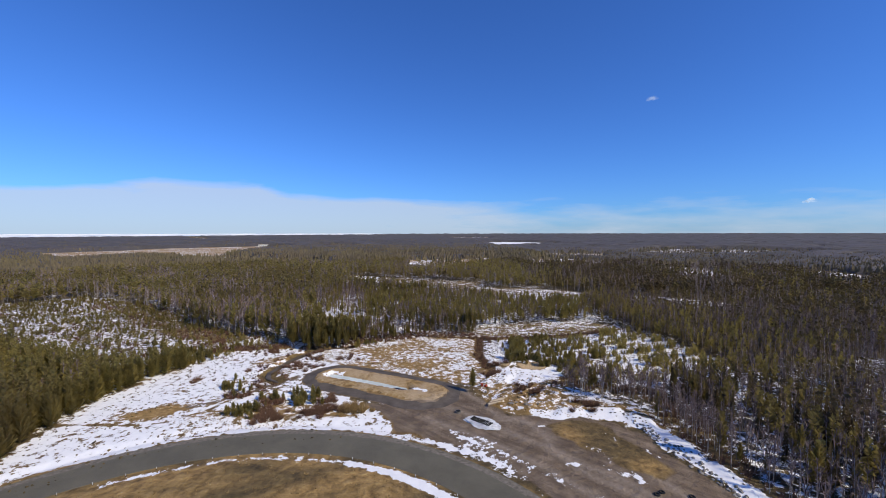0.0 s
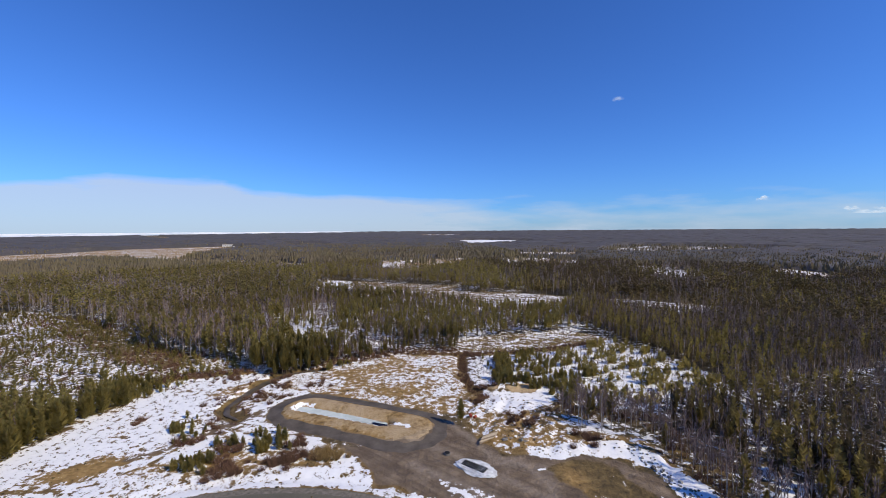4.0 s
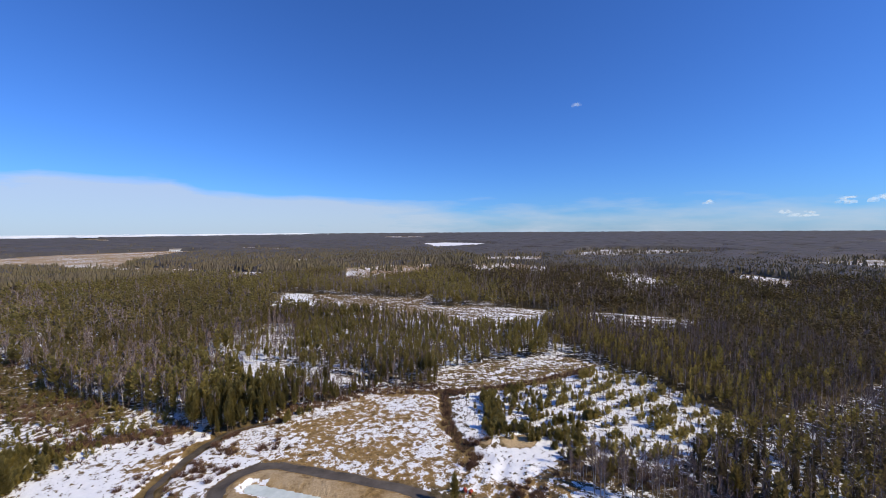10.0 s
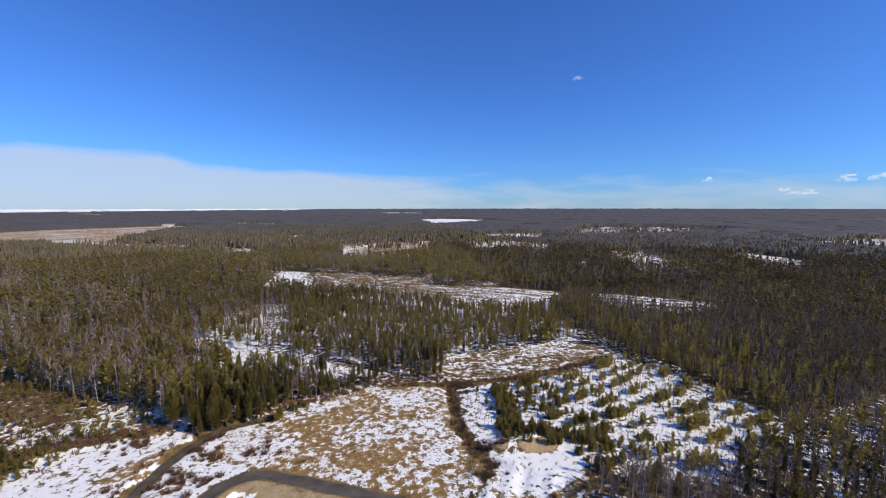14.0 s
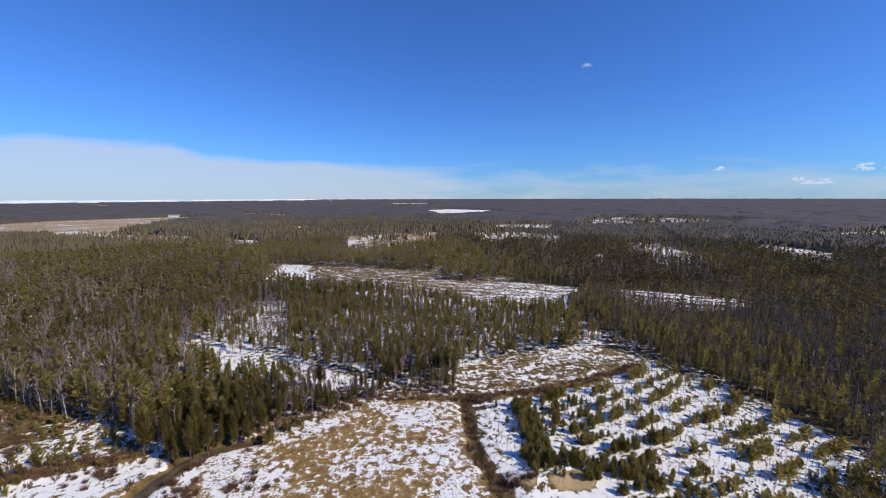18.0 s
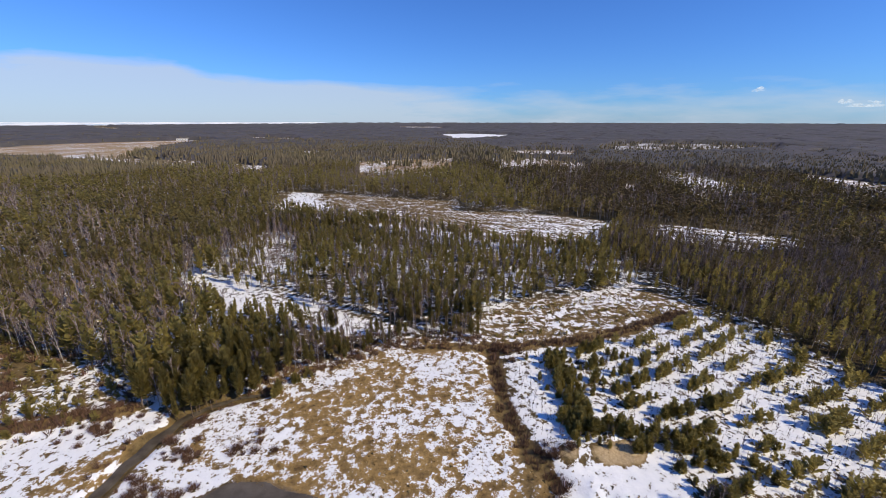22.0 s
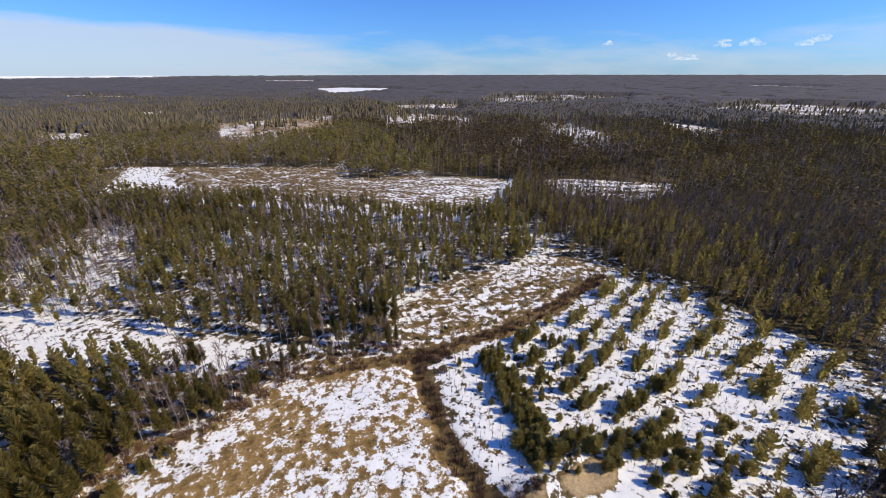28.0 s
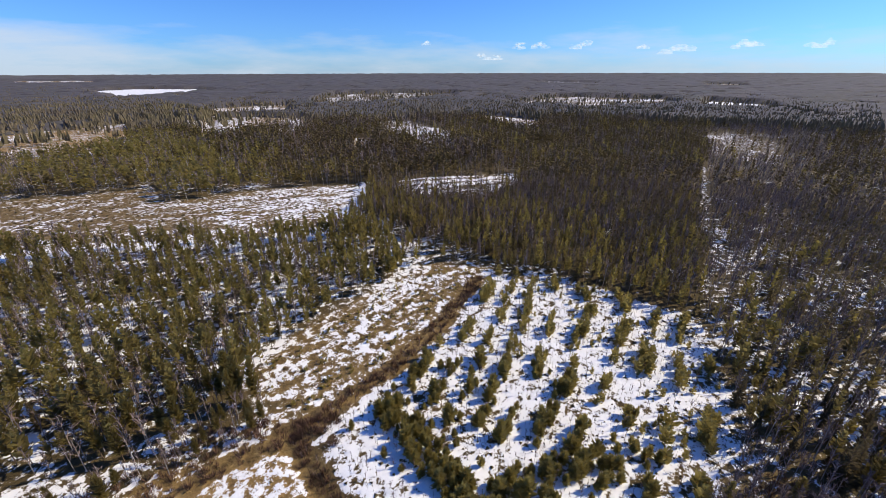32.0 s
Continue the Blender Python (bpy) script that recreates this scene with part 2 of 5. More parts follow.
CLEARCUT = [(-94, 376), (-97, 446), (-38, 417), (40, 384), (36, 350), (72, 340), (110, 320), (127, 308), (107, 284), (84, 266), (66, 258), (42, 276), (8, 300), (-26, 318), (-62, 342)]
STRIP = [(132, 306), (160, 296), (204, 263), (190, 249), (150, 247), (130, 276)]
YARD = [(-22, 110), (-15, 102), (-11, 95), (2, 89), (10, 81.5), (20, 70), (34, 50), (62, 45), (53, 70), (50, 80), (48, 91), (42, 100), (25, 102), (17, 104), (12, 113), (6, 122), (-4, 112)]
FAR_BROWN = [(-60, 708), (90, 752), (60, 540), (-42, 520)]
FAR_WHITE = [(140, 752), (225, 722), (270, 660), (215, 540), (118, 556)]
FAR_BAND = [(304, 562), (345, 525), (290, 352), (220, 365)]
LAKE = [(181, 1938), (331, 2020), (480, 1840), (500, 1640), (262, 1330), (172, 1330)]
FIELD = [(-1010, 932), (-900, 1090), (-880, 1267), (-669, 1465), (-521, 1391), (-490, 1000), (-440, 780), (-600, 790), (-660, 690)]
QUARRY = [(440, 930), (635, 1155), (800, 1080), (900, 960), (790, 850), (620, 800), (480, 790), (390, 810)]
SPECKLED = [(640, 590), (930, 650), (1020, 450), (850, 360), (640, 430)]
EAST_CUT = [(470, 226), (484, 198), (455, 166), (345, 148), (352, 190)]
EAST_STRIP = [(2190, 1560), (2230, 1160), (1800, 960), (1790, 1200)]
EAST_STRIP2 = [(1010, 360), (960, 240), (790, 200), (800, 300)]
MOSS_PATCH = [(25, 97), (31.4, 100), (39.3, 99), (43, 90), (45, 83), (46.5, 79), (44, 74.5), (38, 78), (35.3, 84), (30.5, 88), (27, 93.5)]
STREAKS = [(1.3, 96.4), (8.5, 92.6), (15.2, 86.3), (20.5, 80), (17.5, 77.2), (11.1, 82), (1.1, 92)]
RIDE = [(150, 143), (204, 161), (243, 170.7), (304, 185.4)]
RIM = [(-40, 169), (-35, 175), (-24, 177.5), (-13, 184), (0, 184.5)]
TRACK = [(-6, 183.5), (2, 181.5), (16, 178.5), (40, 180), (59, 184), (82, 192)]
DITCH = [(16, 178), (15, 166), (14, 155), (15, 143), (18, 136)]
BANK = [(-95, 156), (-86, 160.5), (-77, 162.5), (-66, 164)]
BROOK = [(-53.5, 127.8), (-57.4, 130.3), (-60.3, 134.9), (-59.8, 139.9), (-58.6, 147.3), (-56.0, 155.7), (-52.8, 162), (-46, 166), (-39, 167.3)]
RUNNEL = [(-100, 98), (-81, 98), (-70, 99), (-64, 106), (-58, 120), (-50, 130)]
BARE_TREES = [(33, 124), (58, 114), (54, 92), (66, 92), (66, 118), (40, 130)]
FAR_STRIPS = [[(-595, 889), (-305, 743), (-260, 646), (-507, 770)],
              [(-549, 1718), (-335, 1556), (-286, 1337), (-468, 1474)],
              [(236, 915), (370, 900), (313, 779), (199, 792)],
              [(-187, 941), (-159, 960), (-136, 830), (-160, 814)],
              [(-56, 624), (-28, 618), (-25, 539), (-49, 545)],
              [(468, 508), (462, 413), (391, 365), (397, 446)],
              [(-2605, 3998), (-1996, 3408), (-1698, 2911), (-2215, 3412)],
              [(2345, 673), (2286, 506), (1942, 444), (1992, 586)],
              [(39, 3929), (453, 3687), (384, 3148), (32, 3354)],
              [(-234, 698), (-181, 668), (-155, 582), (-200, 607)],
              [(215, 456), (225, 449), (190, 396), (182, 402)]]
# the near rims reach forward, past the trees that stand before them
FAR_STRIPS = [[a, b, (0.94 * c[0], 60 + 0.94 * (c[1] - 60)), (0.94 * d[0], 60 + 0.94 * (d[1] - 60))] for a, b, c, d in FAR_STRIPS]
OPENINGS = FAR_STRIPS + [OPEN_WEST, CUT_WEST, MEADOW, HEAPS, PIT, YOUNG, PARTCUT, GAP, CLEARCUT, STRIP, YARD, FAR_BROWN, FAR_WHITE, FAR_BAND, LAKE, FIELD, QUARRY, SPECKLED, EAST_CUT, EAST_STRIP, EAST_STRIP2]


def ring_distance(px, py):
    """How far outside the curved road's centre line."""
    return np.hypot(px - ROAD_C[0], py - ROAD_C[1])


def open_ground(px, py):
    """Distance inside any opening, negative in the forest."""
    best = np.full(px.shape, -1e6)
    r = np.hypot(px, py - 60)
    wx, wy = px + wob(px, py, 9, 1.6) + wob(px, py, 40, 0.01) * r, py + wob(py, px, 9, 1.6, 2.0) + wob(py, px, 40, 0.01, 2.0) * r
    for poly in OPENINGS:
        p = np.array(poly)
        near = (wx > p[:, 0].min() - 30) & (wx < p[:, 0].max() + 30) & (wy > p[:, 1].min() - 30) & (wy < p[:, 1].max() + 30)
        if near.any():
            best[near] = np.maximum(best[near], inside(wx[near], wy[near], poly))
    best = np.maximum(best, ROAD_OUT + 2.5 - ring_distance(px, py))
    best = np.where(r > 470, np.maximum(best, (patchy(px, py, 60, 11.0) - 1.0) * 14), best)
    best = np.maximum(best, 14.0 - along(px, py, [ISLE_A, ISLE_B]))
    return best


def height_at(px, py):
    """The lie of the land: nearly flat, with mounds, ditches and a rise towards the horizon."""
    px, py = np.asarray(px, float), np.asarray(py, float)
    r = np.hypot(px, py - 60)
    z = 27 * np.clip((r - 2600) / 2300, 0, 1) ** 2 + wob(px, py, 18, 0.12)
    isle = 9.0 - along(px, py, [ISLE_A, ISLE_B])
    z = z + 0.9 * np.clip(isle / 3.0, 0, 1) - 1.5 * np.clip((3.1 - along(px, py, [(-37, 132.6), (-12, 121.2)])) / 1.6, 0, 1)
    z = z - 0.8 * np.exp(-((along(px, py, DITCH) / 1.8) ** 2)) - 0.9 * np.exp(-((along(px, py, BROOK) / 2.2) ** 4))
    z = z + 0.8 * np.exp(-((along(px, py, BANK) / 2.5) ** 2))
    z = z + (1.3 + wob(px, py, 2.5, 0.9, 2.0)) * np.exp(-(((px - 31) / 7) ** 2) - ((py - 143.4) / 2.8) ** 2) + 0.8 * np.exp(-(((px - 22.5) / 4) ** 2) - ((py - 142) / 2.5) ** 2)
    heap = np.clip(inside(px, py, HEAPS) / 4, 0, 1)
    z = z + heap * (0.5 + wob(px, py, 3.0, 0.7, 1.0))
    z = z + np.clip(inside(px, py, MEADOW) / 4, 0, 1) * wob(px, py, 2.2, 0.16, 4.0)
    rd = ring_distance(px, py)
    z = z - 0.5 * np.exp(-(((rd - ROAD_OUT - 3.5) / 1.6) ** 2)) * (py > 75) + np.where(rd < ROAD_IN - 2, 0.6 * np.clip((ROAD_IN - 2 - rd) / 5, 0, 1), 0)
    flat = np.clip(np.minimum(rd - ROAD_IN + 2.0, ROAD_OUT + 1.5 - rd) / 0.8, 0, 1)
    return z * (1 - flat)


# ---- ground sheet ----
def axis_lines(lo, hi, step, far, coarse=0.0):
    """Lines a step apart from lo to hi, then two metres apart as far as coarse, then ever wider."""
    out = [hi, *np.arange(hi + 2.0, coarse, 2.0)]
    s = step
    while out[-1] < far:
        s *= 1.085
        out.append(out[-1] + s)
    up = np.array(out[1:])
    down = [lo]
    s = step
    while down[-1] > -far:
        s *= 1.085
        down.append(down[-1] - s)
    down = np.array(down[1:])
    return np.r_[down[::-1], np.arange(lo, hi + 0.01, step), up]


def build_ground():
    xs, ys = axis_lines(-112, 108, 1.0, 4750, 208), axis_lines(62, 216, 1.0, 4900, 446)
    gx, gy = [a.ravel() for a in np.meshgrid(xs, ys)]
    gz = height_at(gx, gy)
    nx, ny = len(xs), len(ys)
    i = (np.arange(ny - 1)[:, None] * nx + np.arange(nx - 1)[None, :]).ravel()
    me = mesh_np("ground", np.c_[gx, gy, gz], np.c_[i, i + 1, i + nx + 1, i + nx], [ground_material()], smooth=True)
    wx, wy = gx + wob(gx, gy, 5, 1.2), gy + wob(gy, gx, 5, 1.2, 1.0)
    snow, straw = np.full(gx.shape, 0.44), np.full(gx.shape, 0.1)
    snow += np.where(gx > 92, 0.055 * np.clip((190 - gx) / 60, 0, 1), 0) * (gy < 134 + 0.23 * (gx - 98)) + 0.02 * (np.abs(gx - 10) < 85) * (gy > 206) * (gy < 300) + wob(gx, gy, 14, 0.10, 2.0)
    snow -= 0.12 * np.clip((gx - 96) / 10, 0, 1) * (gy > 137 + 0.23 * (gx - 98))
    snow += 0.03 * (gx > -75) * (gx < 95) * (gy > 206) * (gy < 300) + 0.14 * (gx < -60) * (gx > -210) * (gy > 165) * (gy < 310)
    snow -= 0.09 * np.clip((np.hypot(gx + 4, gy - 70) - 200) / 60, 0, 1) + 0.05 * (gx > 100)

    def lay(poly, s, g, soft=2.0):
        k = np.clip(inside(wx, wy, poly) / soft + 0.5, 0, 1)
        snow[:] = snow * (1 - k) + s * k
        straw[:] = straw * (1 - k) + g * k

    for poly, s, g in ((CUT_WEST, 0.50, 0.25), (OPEN_WEST, 0.61, 0.7), (MEADOW, 0.475, 1.0), (HEAPS, 0.45, 0.8), (YOUNG, 0.60, 0.3), (PIT, 0.68, 0.6),
                       (PARTCUT, 0.46, 0.5), (GAP, 0.60, 0.2), (LANE, 0.51, 0.2), (CLEARCUT, 0.44, 0.4), (STRIP, 0.53, 0.3), (FAR_BROWN, 0.42, 0.9),
                       (FAR_WHITE, 0.48, 0.6), (FAR_BAND, 0.54, 0.3), (LAKE, 1.3, 0.2), (FIELD, 0.41, 1.0), (QUARRY, 0.42, 0.15), (SPECKLED, 0.47, 0.3), (EAST_CUT, 0.40, 0.2), (BARE_TREES, 0.37, 0.35),
                       (EAST_STRIP, 0.8, 0.2), (EAST_STRIP2, 0.8, 0.2), *((q, 0.46, 0.55) for q in FAR_STRIPS)):
        lay(poly, s, g)

    snow += wob(gx, gy, 45, 0.16, 3.0) * np.clip((np.hypot(gx, gy) - 450) / 100, 0, 1) * (snow < 0.75)

    def spot(cx, cy, rx, ry, turn, s, g):
        c, t = math.cos(radians(turn)), math.sin(radians(turn))
        u, v = (wx - cx) * c + (wy - cy) * t, (wy - cy) * c - (wx - cx) * t
        k = np.clip(1.6 * (1 - np.hypot(u / rx, v / ry)), 0, 1)
        snow[:], straw[:] = snow * (1 - k) + s * k, straw * (1 - k) + g * k

    spot(-76, 105.5, 13, 5, 25, 0.33, 1.0)
    spot(-62, 104, 9, 3.5, 10, 0.42, 0.9)
    spot(-92, 168, 34, 20, 25, 0.55, 0.3)
    spot(-30, 106, 10, 4, 0, 0.42, 0.9)
    spot(-46, 106, 13, 8, 20, 0.46, 0.9)
    spot(-57, 128, 9, 14, 0, 0.50, 0.4)
    spot(-62, 148, 12, 7, 40, 0.44, 1.0)
    spot(-80, 78, 12, 2, 35, 0.4, 0.8)
    spot(-55, 89, 34, 6, 12, 0.70, 0.5)
    spot(26, 107, 9, 4, -20, 0.40, 1.0)
    spot(60, 72, 5, 26, 8, 0.34, 0.1)
    spot(12, 183, 9, 5, 0, 0.54, 0.6)
    spot(-16, 168, 14, 7, 0, 0.43, 1.0)
    spot(-24, 158, 7, 9, 0, 0.41, 1.0)
    spot(-11, 145, 15, 8, -20, 0.375, 1.0)
    spot(-28, 169, 9, 6, 10, 0.53, 0.8)
    spot(1, 170, 9, 6, 0, 0.58, 1.0)
    spot(-4, 156, 15, 5, 5, 0.55, 1.0)
    spot(7, 141, 6, 9, 10, 0.57, 1.0)
    spot(-34, 153, 9, 7, 0, 0.54, 0.8)
    spot(-44, 160, 8, 9, 30, 0.60, 0.6)
    for line, wide, s, g in ((TRACK, 2.2, 0.24, 0.6), (RIM, 2.6, 0.47, 0.7), (DITCH, 1.5, 0.1, 0.3), (BANK, 1.8, 0.15, 0.6), (BROOK, 1.9, 0.0, 0.25), (RUNNEL, 0.2, 0.15, 0.2)):
        k = np.clip((wide - along(wx, wy, line)) / 1.2 + 0.5, 0, 1)
        snow[:], straw[:] = snow * (1 - k) + s * k, straw * (1 - k) + g * k
    k = np.clip((12 - along(wx, wy, [(-98, 182), (-134, 200), (-205, 258)])) / 5, 0, 1)
    snow[:] = snow * (1 - k) + np.minimum(snow, 0.36) * k
    # stripes of brash in the felled area
    k = np.clip(inside(gx, gy, CLEARCUT) / 4, 0, 1)
    across = np.where(gx < -30, gx * 0.90 + gy * 0.44, gx * 0.46 + gy * 0.89)
    snow += k * 0.12 * np.sin(across / 1.5 + wob(gx, gy, 22, 3.0)) * np.clip(0.45 + patchy(gx, gy, 9, 4.0), 0, 1) - k * 0.04
    snow += k * (0.30 * np.clip((-66 - gx) / 10, 0, 1) + 0.10 * np.clip((gx - 30) / 50, 0, 1))
    k = np.clip(inside(gx, gy, STRIP) / 4, 0, 1)
    snow += k * 0.12 * np.sin((gx * 0.5 + gy * 0.87) / 1.6 + wob(gx, gy, 15, 2.0))
    # windrows of brash in the thinned clearing
    k = np.clip(inside(gx, gy, PARTCUT) / 2, 0, 1)
    snow += k * 0.11 * np.sin(along(gx, gy, TRACK) / 1.15 + wob(gx, gy, 7, 3.0)) * np.clip(0.5 + patchy(gx, gy, 6, 2.0), 0, 1) + k * 0.08 * np.clip((24 - gx) / 8, 0, 1)
    for line in ([(-90, 400), (-82, 368), (-58, 342)], [(-78, 410), (-60, 375), (-42, 330)], [(40, 276), (66, 259), (90, 272), (107, 287), (126, 310)], [(-20, 318), (10, 302), (40, 278)]):
        snow += 0.34 * np.exp(-((along(wx, wy, line) / 4.0) ** 2))
    k = np.clip(2.0 - along(gx, gy, RIDE), 0, 1)
    snow[:] = snow * (1 - k) + 0.43 * k
    # the field inside the bend, and ploughed banks beside the road
    rd = ring_distance(gx, gy)
    k = np.clip((ROAD_OUT + 1.0 - rd) / 1.5, 0, 1)
    snow[:], straw[:] = snow * (1 - k) + 0.12 * k, straw * (1 - k) + np.clip(0.62 + wob(gx * 0.35, gy, 4, 0.7, 1.0) + wob(gx, gy, 11, 0.3), 0, 1) * k
    ang = np.degrees(np.arctan2(gy - ROAD_C[1], gx - ROAD_C[0]))
    bank = np.exp(-(((rd - ROAD_IN + 2.2) / 1.2) ** 2)) * np.where(ang < 75, 0.85, 0.45 * (ang < 125))
    snow += bank
    # snow rim on the isle
    d = along(gx, gy, [(-37, 132.5), (-12, 121)])
    isle = along(gx, gy, [ISLE_A, ISLE_B])
    k = np.clip((10.0 - isle) / 1.0, 0, 1)
    snow[:], straw[:] = snow * (1 - k) + 0.08 * k, straw * (1 - k) + 0.95 * k
    south = (gx + 37) * 0.416 + (gy - 132.5) * 0.909 < 0
    snow += np.exp(-(((d - 2.4) / 0.8) ** 2)) * np.where(gx < -33, 0.75, np.where(south, 0.55, 0.12)) + 0.7 * np.exp(-((along(gx, gy, [(-8.5, 119.0), (-5.2, 117.2)]) / 1.1) ** 2)) + 0.5 * np.exp(-((along(gx, gy, [(-22, 115.5), (-11, 109.5)]) / 1.2) ** 2))
    pale = inside(wx, wy, MOSS_PATCH)
    yard = np.maximum(inside(wx, wy, YARD), np.minimum(11.3 - isle, isle - 7.5))
    k = np.clip(yard / 1.0 + 0.5, 0, 1)
    snow[:] = snow * (1 - k) + 0.08 * k
    k = np.clip(inside(gx, gy, STREAKS) / 1.5 + 0.5, 0, 1)
    snow += k * (0.40 + 0.16 * np.sin((gx * 0.66 + gy * 0.75) * 2.2 + wob(gx, gy, 6, 1.5)))
    for line, wide, more in (([(-4, 92), (1, 88.5), (6.5, 85), (11.3, 80.5), (16, 75.7)], 0.9, 0.36), ([(38.5, 94.4), (40.7, 90.4)], 1.1, 0.38), ([(33.1, 88), (35, 83.8), (38.9, 74.4)], 0.9, 0.36),
                             ([(33.3, 79.9), (37.5, 75.5)], 1.3, 0.45), ([(25, 79.9), (28.4, 80)], 1.2, 0.4), ([(20.2, 77.3), (24.7, 74.1)], 1.5, 0.38), ([(24.1, 96.8), (26, 96.7)], 0.8, 0.45),
                             ([(44, 88), (47, 82)], 0.7, 0.34), ([(28, 71), (34, 66)], 1.2, 0.34),
                             ([(25.8, 103.3), (29.9, 102), (35.4, 103.6), (43.6, 104), (47.8, 101.3), (50.2, 95.7), (52.9, 87.8), (54.5, 80), (57, 68)], 1.7, 0.9)):
        snow += more * np.exp(-((along(wx, wy, line) / wide) ** 2))
    sandy = np.maximum(2.3 - np.hypot((gx - 31.6) / 2.0, (gy - 140.4) / 0.95), 1.1 - np.hypot((gx - 22.6) / 1.2, (gy - 141.8))) + wob(gx, gy, 2.0, 0.8)
    snow -= np.clip(sandy + 0.5, 0, 1) * 0.8
    sandy = np.maximum(sandy, np.where(isle < 7.4, 0.05 + wob(gx, gy, 6, 0.5, 1.0), -4))
    yard = np.minimum(yard, -pale)
    trodden = 1.6 - along(wx, wy, [(-70, 109), (-63, 114), (-57, 121), (-50, 128), (-47, 134)])
    yard = np.maximum(yard, np.minimum(trodden, 0.3))
    snow -= 0.11 * np.clip(trodden / 1.2 + 0.6, 0, 1)
    straw[:] = np.where(pale > -1, 0.18 + 0.75 * np.exp(-(((gx - 30) / 3) ** 2) - ((gy - 93) / 5) ** 2) + 0.85 * np.exp(-(((gx - 42) / 4) ** 2) - ((gy - 79.5) / 3.2) ** 2), straw)
    # dried wheel tracks across the yard
    worn = np.zeros(gx.shape)
    for line in ([(-8, 114), (4, 105), (13, 96), (24, 86), (36, 74), (50, 56)], [(-4, 101), (8, 92.5), (21, 79), (36, 60)], [(6, 121), (14, 104), (21, 99), (24, 93), (23, 86), (30, 76), (42, 64)], [(14, 101), (30, 96), (40, 84), (44, 70)]):
        d = along(gx + wob(gx, gy, 9, 0.8), gy + wob(gy, gx, 9, 0.8, 1.0), line)
        worn = np.maximum(worn, np.exp(-((d / 0.95) ** 2)))
    for name, value in (("snow", snow), ("straw", np.clip(straw, 0, 1)), ("soil", np.clip(yard, -4, 4)), ("sand", np.clip(sandy, -4, 4)), ("rut", worn)):
        a = me.attributes.new(name, "FLOAT", "POINT")
        a.data.foreach_set("value", value.astype(np.float32))
    tagged(new("ground", me), "open heath and forest floor under melting patchy snow", "ground", kind="structure")


build_ground()


def sea_ice():
    """The frozen sea beyond the woods, along the western horizon."""
    az, run = np.linspace(-66, -5, 62), np.array([0.0, 0.35, 0.7, 1.0])
    v = [((4250 + 630 * u) * math.sin(radians(a)), 60 + (4250 + 630 * u) * math.cos(radians(a)), 20 + (np.interp(a, [-66, -35, -12, -5], [24, 22.5, 20, 12])) * u) for a in az for u in run]
    f = [(i * 4 + j, i * 4 + j + 1, i * 4 + j + 5, i * 4 + j + 4) for i in range(61) for j in range(3)]
    ice = rough_mat("sea_ice", (0.55, 0.62, 0.68), (0.86, 0.87, 0.87), 0.004, spread=(0.35, 0.55))
    tagged(new("sea_ice", mesh_np("sea_ice", v, f, [ice], smooth=True)), "frozen white sea along the horizon", "sea", kind="structure")


sea_ice()


def build_road():
    n, prof = 160, [(ROAD_IN - 0.3, -0.05), (ROAD_IN, 0.05), (ROAD_IN + 4.8, 0.10), (ROAD_OUT - 1.6, 0.05), (ROAD_OUT, 0.04), (ROAD_OUT + 0.5, -0.05)]
    ang = np.radians(np.linspace(-20, 200, n))
    v = np.array([[ROAD_C[0] + r * math.cos(a), ROAD_C[1] + r * math.sin(a), z] for a in ang for r, z in prof])
    k = len(prof)
    f = [(i * k + j, (i + 1) * k + j, (i + 1) * k + j + 1, i * k + j + 1) for i in range(n - 1) for j in range(k - 1)]
    idx = [1 if j == 3 else 0 for i in range(n - 1) for j in range(k - 1)]
    gravel = rough_mat("shoulder_gravel", (0.10, 0.085, 0.065), (0.24, 0.21, 0.17), 1.2, rel=0.05)
    tagged(new("road", mesh_np("road", v, f, [asphalt_material(), gravel], idx)), "curved grey asphalt road with a gravel shoulder", "road", kind="structure")


build_road()


# ---- trees: shapes of one metre height, scaled when planted ----
def tapered(h, r0, r1, sides, lean=(0, 0), z0=0.0):
    a = np.arange(sides) * 2 * math.pi / sides
    low = np.c_[r0 * np.cos(a), r0 * np.sin(a), np.full(sides, z0)]
    top = np.c_[r1 * np.cos(a) + lean[0], r1 * np.sin(a) + lean[1], np.full(sides, h)]
    f = []
    for i in range(sides):
        j = (i + 1) % sides
        f += [(i, j, sides + j), (i, sides + j, sides + i)]
    return np.r_[low, top], np.array(f)


def join(pieces):
    vs, fs, n = [], [], 0
    for v, f in pieces:
        vs.append(v), fs.append(np.asarray(f) + n)
        n += len(v)
    return np.concatenate(vs), np.concatenate(fs)


def tuft(c, size, flat, g, kind=8):
    """An uneven clump of needles: a jagged spindle round c."""
    n = {8: 4, 6: 3, 10: 5}[kind]
    a = np.arange(n) * 2 * math.pi / n + g.uniform(0, 6)
    r = size * g.uniform(0.65, 1.25, n)
    ring = np.c_[r * np.cos(a), r * np.sin(a), size * flat * g.uniform(-0.35, 0.25, n)]
    ends = np.array([[g.normal(0, 0.15) * size, g.normal(0, 0.15) * size, size * flat * g.uniform(0.7, 1.1)], [0, 0, -size * flat * 0.7]])
    f = [(i, (i + 1) % n, n) for i in range(n)] + [((i + 1) % n, i, n + 1) for i in range(n)]
    return np.r_[ring, ends] + c, np.array(f)


